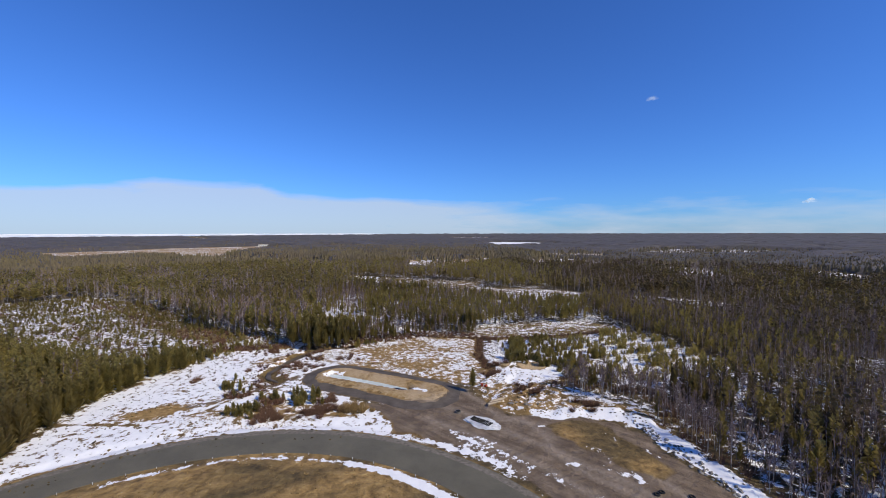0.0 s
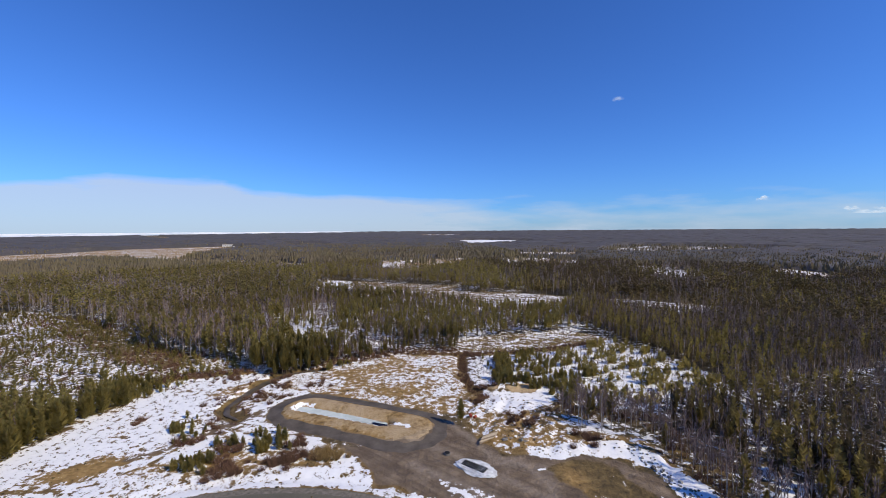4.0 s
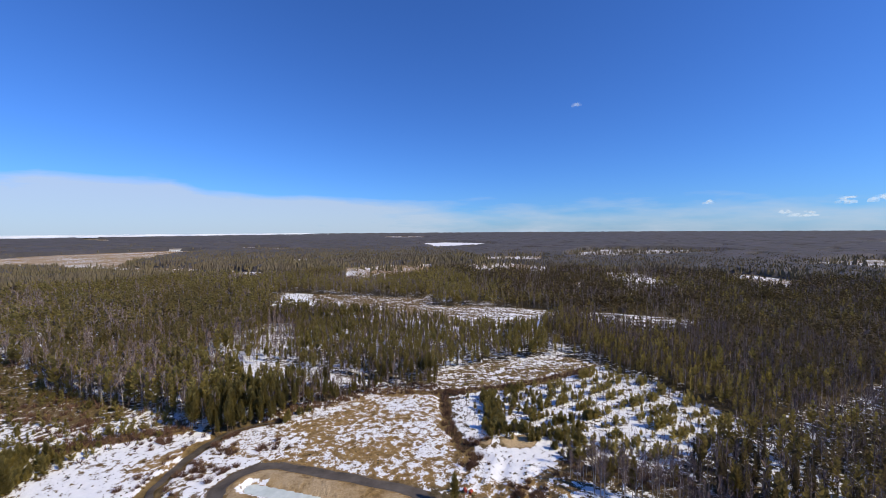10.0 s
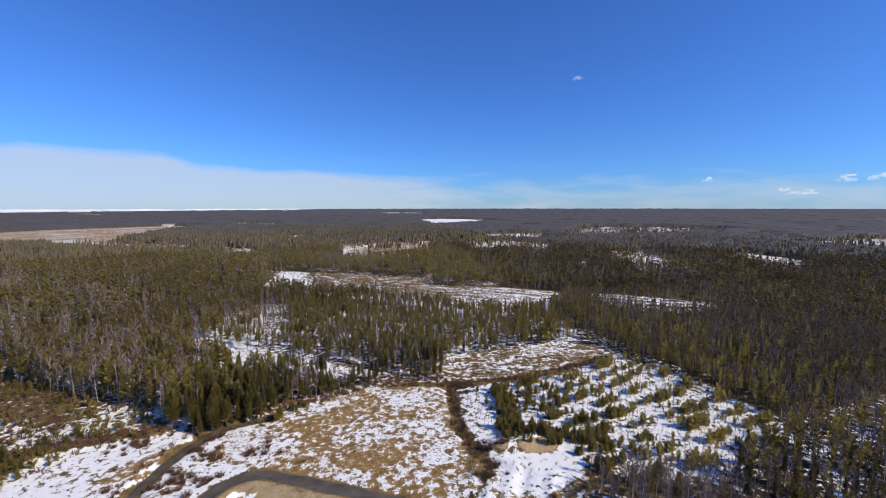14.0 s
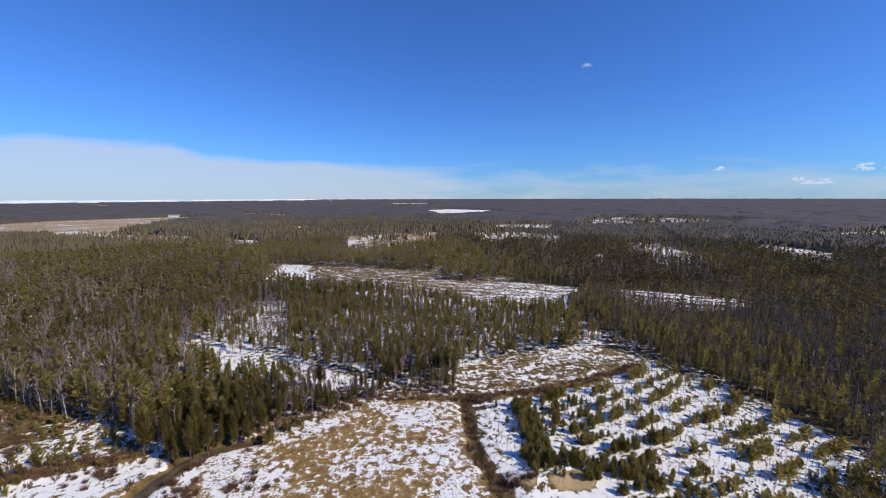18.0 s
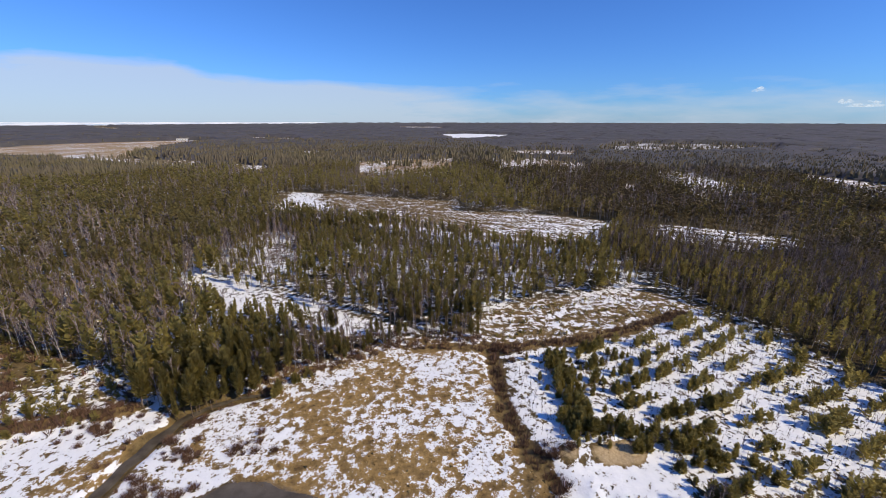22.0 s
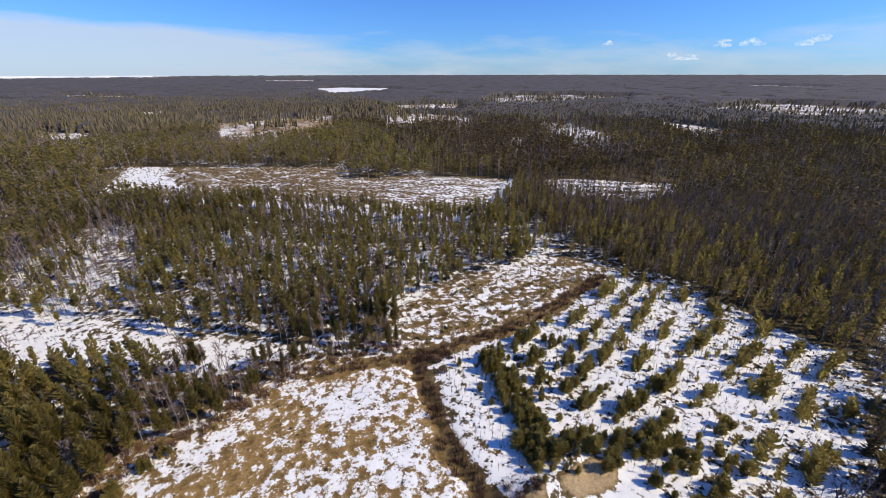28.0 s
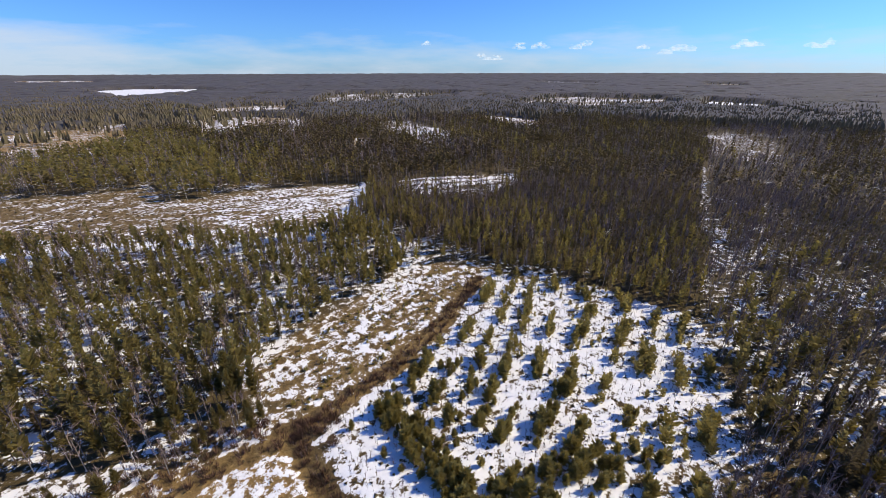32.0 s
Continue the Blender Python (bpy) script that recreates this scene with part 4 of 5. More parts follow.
def birch_saplings():
    """Thin leafless stems between the young pines, over the rims and in the gap."""
    x, y = grid_spots(-80, 104, 104, 226, 1.2)
    share = np.where(inside(x, y, YOUNG) > 0, 0.46 + 0.26 * (patchy(x, y, 9, 2.5) > 0.2) + 0.2 * (x > 76) * (y < 160), 0.0)
    share = np.where((inside(x, y, GAP) > 0) | (inside(x, y, PARTCUT) > 0), 0.06 + 0.12 * (patchy(x, y, 8, 2.5) > 0.2), share)
    share = np.where(along(x, y, [(40, 122), (56, 118), (75, 126), (100, 136)]) < 4, 0.55, share)
    k = rng.uniform(0, 1, len(x)) < share
    h = rng.uniform(0.8, 2.8, k.sum())
    shapes = [[(t, 1), (c, 0)] for t, c in (bare_tree(g0, 16, 0.24, 0.018) for _ in range(6))]
    slim = (inside(x[k], y[k], YOUNG) > 0) & (rng.uniform(0, 1, k.sum()) < 0.5)
    poles = [[(t, 1), (c, 0)] for t, c in (conifer(g0, 11, 0.08, 0.075, 0.7, 0.8, False, 3, 1.3) for _ in range(5))]
    plant("slim_saplings", poles, np.c_[x[k], y[k], h * 0.9, h][slim], [M_spruce_shaded, M_bark], "slim dark green saplings between the rows of young pines", "saplings")
    k[np.nonzero(k)[0][slim]] = False
    h = h[~slim]
    plant("birch_saplings", shapes, np.c_[x[k], y[k], h, h], [M_twig, M_bark], "thin dark leafless saplings standing in snow", "saplings")


birch_saplings()


def undergrowth():
    shrubs = [[(bush(g0, 34, 0.65, 0.022), 0)] for _ in range(6)]
    tufts = [[(tuft(np.array([0, 0, 0.25]), 0.5, 0.9, g0, 6), 0)] for _ in range(6)]
    straws = [[(bush(g0, 9, 0.6, 0.08), 0)] for _ in range(6)]
    # willow along the track, the ditch and the brook
    x, y = grid_spots(-110, 100, 55, 215, 0.85)
    d1 = np.minimum(along(x, y, TRACK) / 1.7, np.minimum(along(x, y, DITCH) / 1.8, along(x, y, BANK) / 2.6))
    d1 = np.minimum(d1, along(x, y, [(-36, 184), (-26, 184), (-16, 185.5), (-6, 186.5), (4, 185), (12, 184)]) / 4.5 + (rng.uniform(0, 1, len(x)) > 0.65))
    d1 = np.minimum(d1, along(x, y, RIM) / 3.4 + (rng.uniform(0, 1, len(x)) > 0.75))
    d1 = np.minimum(d1, np.abs(along(x, y, BROOK) - 3.6) / 0.8 + (rng.uniform(0, 1, len(x)) > 0.4))
    k = (d1 < 1) & (rng.uniform(0, 1, len(x)) < 0.6) | (np.maximum(inside(x, y, BARE_TREES), 4 - along(x, y, [(57, 100), (59.5, 85), (62.5, 70), (66, 52)])) > 0) & (rng.uniform(0, 1, len(x)) < 0.3)
    h = rng.uniform(0.7, 2.6, k.sum())
    plant("willow_thicket", shrubs, np.c_[x[k], y[k], h, h * 0.8], [M_shrub], "leafless reddish brown willow thicket along the ditch", "shrubs")
    # scattered clumps in the open places
    x, y = grid_spots(-130, 100, 62, 260, 1.25)
    u = rng.uniform(0, 1, len(x))
    share = np.zeros(len(x))
    for poly, s in ((OPEN_WEST, 0.20), (CUT_WEST, 0.3), (MEADOW, 0.12), (BARE_TREES, 0.9), (HEAPS, 0.26), (PARTCUT, 0.28), (YOUNG, 0.45), (GAP, 0.32), (LANE, 0.2)):
        share = np.where(inside(x, y, poly) > 0.5, s * (0.5 + 1.1 * (patchy(x, y, 7, 3.0) > 0.1)), share)
    share = np.where((x < 34) & (inside(x, y, YOUNG) > 0.5), 0.34, share)
    k = u < share
    h = rng.uniform(0.25, 0.7, k.sum())
    plant("heath_clumps", tufts, np.c_[x[k], y[k], h, h * rng.uniform(0.8, 1.6, k.sum())], [M_heath], "dark heath clumps poking through the snow", "plants")
    # straw tussocks of the meadow and the field
    x, y = grid_spots(-100, 40, 60, 184, 0.85)
    share = np.where(inside(x, y, MEADOW) > 0.3, 0.75, 0.0)
    share = np.where((inside(x, y, OPEN_WEST) > 0.5) & (np.hypot((x + 52) / 22, (y - 102) / 6) < 1), 0.4, share)
    share = np.where(ring_distance(x, y) < ROAD_IN - 3.5, 0.22, share)
    share = np.where(inside(x, y, HEAPS) > 0.5, 0.3, share)
    k = rng.uniform(0, 1, len(x)) < share * (0.5 + (patchy(x, y, 5, 6.0) > 0))
    h = rng.uniform(0.22, 0.6, k.sum())
    plant("straw_tussocks", straws, np.c_[x[k], y[k], h, h * 1.35], [M_straw], "bleached dry grass tussocks", "grass")
    # felling brash
    x, y = grid_spots(-100, 210, 225, 442, 2.1)
    k = (np.maximum(inside(x, y, CLEARCUT), inside(x, y, STRIP)) > 1) & (rng.uniform(0, 1, len(x)) < 0.45)
    h = rng.uniform(0.4, 1.1, k.sum())
    plant("felling_brash", tufts, np.c_[x[k], y[k], h, h * 1.5], [M_heath], "brown brash and low growth left in the felled area", "brush")


undergrowth()


def thickets():
    """Single shrubs and young conifers that stand out on the open snow and in the cutover."""
    g = np.random.default_rng(41)
    willow = [mesh_np("branchwork", *bush(g, 200, 0.8, 0.013), [M_shrub]) for _ in range(4)]
    reed = [mesh_np("branchwork", *bush(g, 260, 0.75, 0.016), [M_straw]) for _ in range(2)]
    pine = [(mesh_np("trunk", *a, [M_bark]), mesh_np("crown", *c, [M_young_lifted], normals=crown_normals(c[0], 1.15))) for a, c in (sapling(g, 130, False, 0.62) for _ in range(4))]
    sites = ((-45, 102, 6, 26, "w"), (-35, 104.5, 5, 26, "w"), (-30, 107, 5, 12, "w"), (-24, 106, 5, 34, "r"), (-40, 113, 7, 40, "p"), (-33, 112, 5, 12, "w"), (-53, 104.5, 5, 22, "p"), (-50, 113, 6, 14, "p"), (-48, 110, 5, 12, "w"), (-58, 122, 6, 10, "w"), (-66, 124, 7, 18, "p"), (-62, 118, 6, 12, "p"), (-52, 142, 5, 16, "w"), (-48, 150, 5, 12, "w"),
             (-66, 122, 4, 7, "p"), (-60, 116, 6, 10, "w"), (-79, 128, 5, 6, "w"), (-45, 140, 5, 16, "w"), (-38, 150, 5, 10, "w"), (-58, 146, 5, 12, "w"), (-56, 154, 5, 12, "w"), (-50, 160, 5, 10, "w"), (-62, 138, 6, 12, "w"), (-36, 165.5, 2.2, 7, "P"), (-33, 170, 2.0, 6, "p"), (-30, 172, 2, 5, "p"),
             (26, 118, 6, 22, "w"), (31, 145.3, 5, 16, "p"), (25, 146, 4, 10, "p"), (20, 142, 3, 10, "w"), (16, 132, 4, 12, "w"), (40, 108, 6, 10, "w"), (-70, 158, 8, 16, "w"), (-88, 160, 8, 14, "p"), (-112, 168, 14, 20, "p"), (-100, 172, 12, 18, "w"), (-99, 148, 13, 60, "P"), (-104, 153, 14, 50, "P"), (-92, 147, 8, 20, "P"), (20, 178, 6, 18, "w"))
    for cx, cy, spread, n, sort in sites:
        for _ in range(n):
            x, y = cx + g.normal(0, spread * 0.36), cy + g.normal(0, spread * 0.3)
            if float(along(np.array([x]), np.array([y]), [ISLE_A, ISLE_B])[0]) < 13.2 or float(along(np.array([x]), np.array([y]), BROOK)[0]) < 3.0 or float(ring_distance(x, y)) < ROAD_OUT + 1.5:
                continue
            h = g.uniform(0.9, 2.2) * (1.18 if cy < 118 else 1.0)
            if sort in "pP":
                h *= 1.2 if sort == "p" else 1.9
                ob = tagged(new("pine_sapling"), "small olive green pine sapling on open snow" if sort == "p" else "young olive green pine in a dense thicket", "tree", group="pine saplings on the open snow")
                a, c = pine[g.integers(0, 4)]
                part("trunk", a, ob), part("crown", c, ob)
            else:
                ob = tagged(new("shrub"), "leafless reddish brown willow shrub in the snow" if sort == "w" else "clump of tall bleached dry grass beside the road", "shrub", group="shrubs on the open snow")
                part("branchwork", (willow if sort == "w" else reed)[g.integers(0, 4 if sort == "w" else 2)], ob)
            ob.matrix_basis = pose(x, y, float(height_at(x, y)) - 0.03, 0, 0, g.uniform(0, 360)) @ Matrix.Diagonal((h, h, h, 1))
    # low growth of the cutover
    x, y = grid_spots(-310, -60, 130, 305, 1.9)
    d = inside(x, y, CUT_WEST)
    k = (d > 1) & (rng.uniform(0, 1, len(x)) < 0.34 + 0.3 * (patchy(x, y, 13, 2.0) > 0.15) + 0.4 * (patchy(x, y, 5, 8.0) > 0)) & in_country(x, y)
    x, y = x[k], y[k]
    h = rng.uniform(0.6, 3.4, len(x))
    green = rng.uniform(0, 1, len(x)) < 0.35 + 0.5 * (patchy(x, y, 22, 6.0) > 0) + 0.2 * (x < -140)
    shapes = [[(a, 1), (c, 0)] for a, c in (sapling(g, 26) for _ in range(5))]
    plant("cutover_saplings", shapes, np.c_[x, y, h, h * 1.2][green], [M_pine, M_bark], "young conifers scattered over the cutover", "saplings")
    plant("cutover_shrubs", [[(bush(g, 20, 0.6, 0.04), 0)] for _ in range(5)], np.c_[x, y, h * 0.7, h * 0.9][~green], [M_shrub], "brown leafless shrubs of the cutover", "shrubs")
    # undergrowth along the edge of the tall stand
    x, y = grid_spots(-215, -55, 160, 280, 1.7)
    d = inside(x, y, CUT_WEST)
    k = (d > -7) & (d < 3) & (along(x, y, [(-205, 266), (-145, 226), (-130, 205), (-110, 193), (-88, 183), (-72, 174)]) < 7) & (rng.uniform(0, 1, len(x)) < 0.55)
    x, y = x[k], y[k]
    h = rng.uniform(1.2, 4.2, len(x))
    green = rng.uniform(0, 1, len(x)) < 0.5
    plant("edge_saplings", shapes, np.c_[x, y, h, h * 1.1][green], [M_pine, M_bark], "young conifers under the edge of the tall wood", "saplings")
    plant("edge_shrubs", [[(bush(g, 20, 0.6, 0.04), 0)] for _ in range(4)], np.c_[x, y, h * 0.7, h * 0.9][~green], [M_shrub], "brown leafless shrubs along the edge of the wood", "shrubs")
    x, y = grid_spots(10, 95, 178, 213, 1.3)
    k = (inside(x, y, PARTCUT) > 0.5) & (rng.uniform(0, 1, len(x)) < 0.04 + 0.5 * (np.sin(along(x, y, TRACK) / 1.15 + wob(x, y, 10, 1.6)) < -0.5))
    x, y = x[k], y[k]
    h = rng.uniform(0.4, 1.3, len(x))
    plant("clearing_saplings", shapes, np.c_[x, y, h, h * 1.6], [M_young_lifted, M_bark], "low olive green growth in the clearing", "saplings")


thickets()


# ---- the loop, the yard and their things ----
M_soil = rough_mat("packed_soil", (0.064, 0.052, 0.043), (0.14, 0.116, 0.094), 0.25, rel=0.05)
M_stone = rough_mat("boulder_stone", (0.11, 0.097, 0.083), (0.33, 0.30, 0.26), 1.5, per="object", rel=0.05)
M_snowpile = rough_mat("old_snow", (0.40, 0.40, 0.40), (0.78, 0.79, 0.80), 0.8, rel=0.1)
M_wood = rough_mat("weathered_timber", (0.20, 0.15, 0.10), (0.45, 0.37, 0.27), 2.0, per="object")
M_rubber = rough_mat("black_rubber", (0.010, 0.010, 0.010), (0.03, 0.03, 0.03), 3.0)
M_red = rough_mat("faded_red_paint", (0.35, 0.05, 0.03), (0.5, 0.09, 0.05), 2.0)
M_white = rough_mat("white_plastic", (0.6, 0.6, 0.58), (0.8, 0.8, 0.78), 3.0)
M_ice = rough_mat("pond_ice", (0.48, 0.54, 0.51), (0.66, 0.70, 0.67), 0.5, rough=0.35)


def band_loop():
    """The dirt track round the isle, with two worn wheel lines and rounded shoulders."""
    (ax, ay), (bx, by) = ISLE_A, ISLE_B
    dx, dy = bx - ax, by - ay
    n = math.hypot(dx, dy)
    dx, dy = dx / n, dy / n
    turn0 = math.atan2(dy, dx)
    ring = []
    for i in range(40):
        a = turn0 + math.pi / 2 + math.pi * i / 39
        ring.append((ax, ay, a))
    for i in range(1, 20):
        ring.append((ax + dx * n * i / 20, ay + dy * n * i / 20, turn0 - math.pi / 2))
    for i in range(40):
        a = turn0 - math.pi / 2 + math.pi * i / 39
        ring.append((bx, by, a))
    for i in range(1, 20):
        ring.append((bx - dx * n * i / 20, by - dy * n * i / 20, turn0 + math.pi / 2))
    prof = [(7.3, -0.05), (7.7, 0.07), (8.3, 0.04), (8.8, 0.09), (9.8, 0.09), (10.3, 0.04), (10.9, 0.07), (11.4, -0.05)]
    v = []
    for i, (cx, cy, a) in enumerate(ring):
        for r, z in prof:
            q = r + 0.25 * math.sin(i * 0.9) + 0.2 * math.sin(i * 0.37 + r)
            x, y = cx + q * math.cos(a), cy + q * math.sin(a)
            v.append((x, y, float(height_at(x, y)) + z))
    k, m = len(prof), len(ring)
    f = [(i * k + j, i * k + j + 1, ((i + 1) % m) * k + j + 1, ((i + 1) % m) * k + j) for i in range(m) for j in range(k - 1)]
    tagged(new("dirt_road", mesh_np("dirt_road", v, f, [M_soil], smooth=True)), "dark packed dirt track looping round a grassy isle", "road", kind="structure")


band_loop()


def pond():
    (ax, ay), (bx, by) = (-37.0, 132.6), (-12.5, 121.4)
    v = [((ax + bx) / 2, (ay + by) / 2, -0.28)]
    t0 = math.atan2(by - ay, bx - ax)
    for i in range(48):
        a = t0 + math.pi / 2 + 2 * math.pi * i / 48
        cx, cy = (ax, ay) if i < 24 else (bx, by)
        r = (2.6 if i < 24 else 1.3) + 0.2 * math.sin(i * 1.7)
        v.append((cx + r * math.cos(a), cy + r * math.sin(a), -0.28))
    f = [(0, 1 + i, 1 + (i + 1) % 48) for i in range(48)]
    tagged(new("water", mesh_np("water", v, f, [M_ice])), "pale greenish ice on a narrow pond", "pond", kind="structure")


pond()


def open_water():
    """The thawed dark end of the pond."""
    v = [(-13.3, 121.3, -0.26)]
    for i in range(16):
        q = 2 * math.pi * i / 16
        u, w = 2.6 * math.cos(q), (0.75 + 0.15 * math.sin(3 * q)) * math.sin(q)
        v.append((-13.3 + 0.91 * u + 0.41 * w, 121.3 - 0.41 * u + 0.91 * w, -0.26))
    m, nt, b = nodes_of("dark_water")
    nt.links.new(ramp(nt, noise_node(nt, 0.8, 3), [(0.3, (0.012, 0.010, 0.007)), (0.7, (0.03, 0.024, 0.016))]), b.inputs["Base Color"])
    b.inputs["Roughness"].default_value = 0.12
    tagged(new("water", mesh_np("water", v, [(0, 1 + i, 1 + (i + 1) % 16) for i in range(16)], [m])), "dark open water at the end of a frozen pond", "pond", kind="structure")


open_water()


def brook():
    """A shallow muddy channel that winds along the edge of the wood."""
    pts = np.array(BROOK, float)
    seg = np.r_[0, np.cumsum(np.hypot(*np.diff(pts, axis=0).T))]
    u = np.linspace(0, seg[-1], 70)
    x, y = np.interp(u, seg, pts[:, 0]), np.interp(u, seg, pts[:, 1])
    for _ in range(6):
        x[1:-1], y[1:-1] = (x[:-2] + 2 * x[1:-1] + x[2:]) / 4, (y[:-2] + 2 * y[1:-1] + y[2:]) / 4
    tx, ty = np.gradient(x), np.gradient(y)
    n = np.hypot(tx, ty)
    half = np.interp(u / seg[-1], [0, 0.12, 0.3, 0.55, 0.78, 1], [0.25, 0.8, 0.95, 1.3, 0.7, 0.4])
    v = []
    for i in range(70):
        for side, drop in ((-1.0, -0.62), (-0.45, -0.52), (0.1, -0.50), (0.5, -0.53), (1.0, -0.62)):
            w = side * (half[i] + 0.2 * math.sin(i * 0.8 + side))
            v.append((x[i] - ty[i] / n[i] * w, y[i] + tx[i] / n[i] * w, drop))
    f = [(i * 5 + j, i * 5 + j + 1, i * 5 + j + 6, i * 5 + j + 5) for i in range(69) for j in range(4)]
    mud = rough_mat("wet_mud", (0.055, 0.042, 0.028), (0.13, 0.105, 0.075), 0.5, rough=0.45, rel=0.04)
    tagged(new("brook", mesh_np("brook", v, f, [mud], smooth=True)), "shallow brown muddy brook winding along the wood's edge", "brook", kind="structure")


brook()


def lump(g, rx, ry, rz, fine=2, rough=0.18):
    """An uneven rounded body resting on z = 0."""
    bm = bmesh.new()
    bmesh.ops.create_icosphere(bm, subdivisions=fine, radius=1.0)
    off = g.uniform(-9, 9, 3)
    for v in bm.verts:
        s = 1 + rough * noise.noise(Vector(v.co) * 1.6 + Vector(off)) + rough * 0.5 * noise.noise(Vector(v.co) * 4 + Vector(off)) + (0.5 * rough * noise.noise(Vector(v.co) * 9 + Vector(off)) if fine > 3 else 0.0)
        v.co = Vector((v.co.x * rx * s, v.co.y * ry * s, max(v.co.z * s, -0.35) * rz + 0.3 * rz))
    me = bpy.data.meshes.new("lump")
    bm.to_mesh(me)
    bm.free()
    return me


def ground_z(x, y):
    return float(height_at(x, y))


def boulders():
    g = np.random.default_rng(11)
    meshes = []
    for _ in range(6):
        me = lump(g, g.uniform(0.45, 0.7), g.uniform(0.4, 0.55), g.uniform(0.3, 0.5), rough=0.45)
        me.materials.append(M_stone)
        meshes.append(me)
    line = [(46.5, 102.5), (47.8, 99), (48.6, 94.8), (49.4, 89), (50.5, 83.8), (52, 77), (53.5, 69)]
    for (ax, ay), (bx, by) in zip(line[:-1], line[1:]):
        n = int(math.hypot(bx - ax, by - ay) / 0.95)
        for i in range(n):
            for side in (0, 1, 2):
                u = (i + g.uniform(0, 0.6)) / n
                x, y = ax + (bx - ax) * u + side * 0.95 + g.normal(0, 0.3), ay + (by - ay) * u + side * 0.5 + g.normal(0, 0.2)
                ob = tagged(new("boulder", meshes[g.integers(0, 6)]), "grey brown boulder half buried in roadside snow", "rock", group="boulders along the yard")
                s = g.uniform(0.38, 0.85)
                ob.matrix_basis = pose(x, y, ground_z(x, y) - 0.04, 0, 0, g.uniform(0, 360)) @ Matrix.Diagonal((s, s, s, 1))


boulders()


def rod(name, a, b, r0, r1, mat, sides=8):
    """A round bar from a to b."""
    a, b = Vector(a), Vector(b)
    v, f = tapered((b - a).length, r0, r1, sides)
    n = len(v)
    f = [tuple(q) for q in f] + [(0, i + 1, i) for i in range(1, sides - 1)] + [(sides, sides + i, sides + i + 1) for i in range(1, sides - 1)]
    turn = (b - a).to_track_quat("Z", "Y").to_matrix().to_4x4()
    me = mesh_np(name, v, np.array(f), [mat])
    me.transform(Matrix.Translation(a) @ turn)
    return me


def road_posts():
    post = tagged(new("marker_post"), "small white plastic marker post beside the road", "post", group="marker posts of the bend")
    part("stake", rod("stake", (0, 0, -0.05), (0, 0, 0.38), 0.035, 0.03, M_white), post)
    part("cap", rod("cap", (0, 0, 0.38), (0, 0, 0.5), 0.06, 0.04, M_white), post)
    part("foot", rod("foot", (0, 0, -0.05), (0, 0, 0.06), 0.16, 0.12, M_rubber), post)
    first = True
    for i in range(20):
        a = radians(135.5 - i * 5.1)
        x, y = ROAD_C[0] + (ROAD_IN - 0.7) * math.cos(a), ROAD_C[1] + (ROAD_IN - 0.7) * math.sin(a)
        m = pose(x, y, ground_z(x, y), 0, 0, i * 17)
        if first:
            post.matrix_basis = m
            first = False
        else:
            copy_thing(post, m)


road_posts()


def snow_island():
    """The heap of snow in the yard with a grating of dark bars on it."""
    g = np.random.default_rng(5)
    heap = lump(g, 4.7, 2.6, 0.5, 4, rough=0.3)
    heap.materials.append(M_snowpile)
    ob = tagged(new("snow_heap"), "oval heap of old snow in the dirt yard", "snow")
    part("mound", heap, ob)
    ob.matrix_basis = pose(9.8, 98.6, 0, 0, 0, -40)
    mat = tagged(new("slatted_panel"), "dark slatted panel lying on the snow heap", "panel")
    for i in range(13):
        x = -2.7 + i * 0.45
        part("slat", rod("slat", (x, -0.9, 0), (x + g.uniform(-0.08, 0.08), 0.9, g.uniform(-0.04, 0.04)), 0.15, 0.15, M_rubber, 6), mat)
    for s in (-0.75, 0.0, 0.75):
        part("rail", rod("rail", (-2.95, s, -0.16), (2.95, s, -0.16), 0.12, 0.12, M_rubber, 6), mat)
    mat.matrix_basis = pose(9.5, 98.5, 0.68, 3, 0, -41)


snow_island()


def log_pile():
    g = np.random.default_rng(9)
    for i in range(16):
        u, lay = i % 8, i // 8
        long = g.uniform(3.6, 5.2)
        log = tagged(new("log"), "weathered pale log lying in a loose pile", "log", group="logs of the pile")
        part("stem", rod("stem", (-long / 2, 0, 0), (long / 2, 0, 0), g.uniform(0.13, 0.19), g.uniform(0.11, 0.15), M_wood), log)
        log.matrix_basis = pose(14.2 + u * 0.25, 109.2 + u * 0.42, ground_z(14.2, 110) + 0.16 + lay * 0.28, 0, 0, 30 + g.uniform(-7, 7))


log_pile()


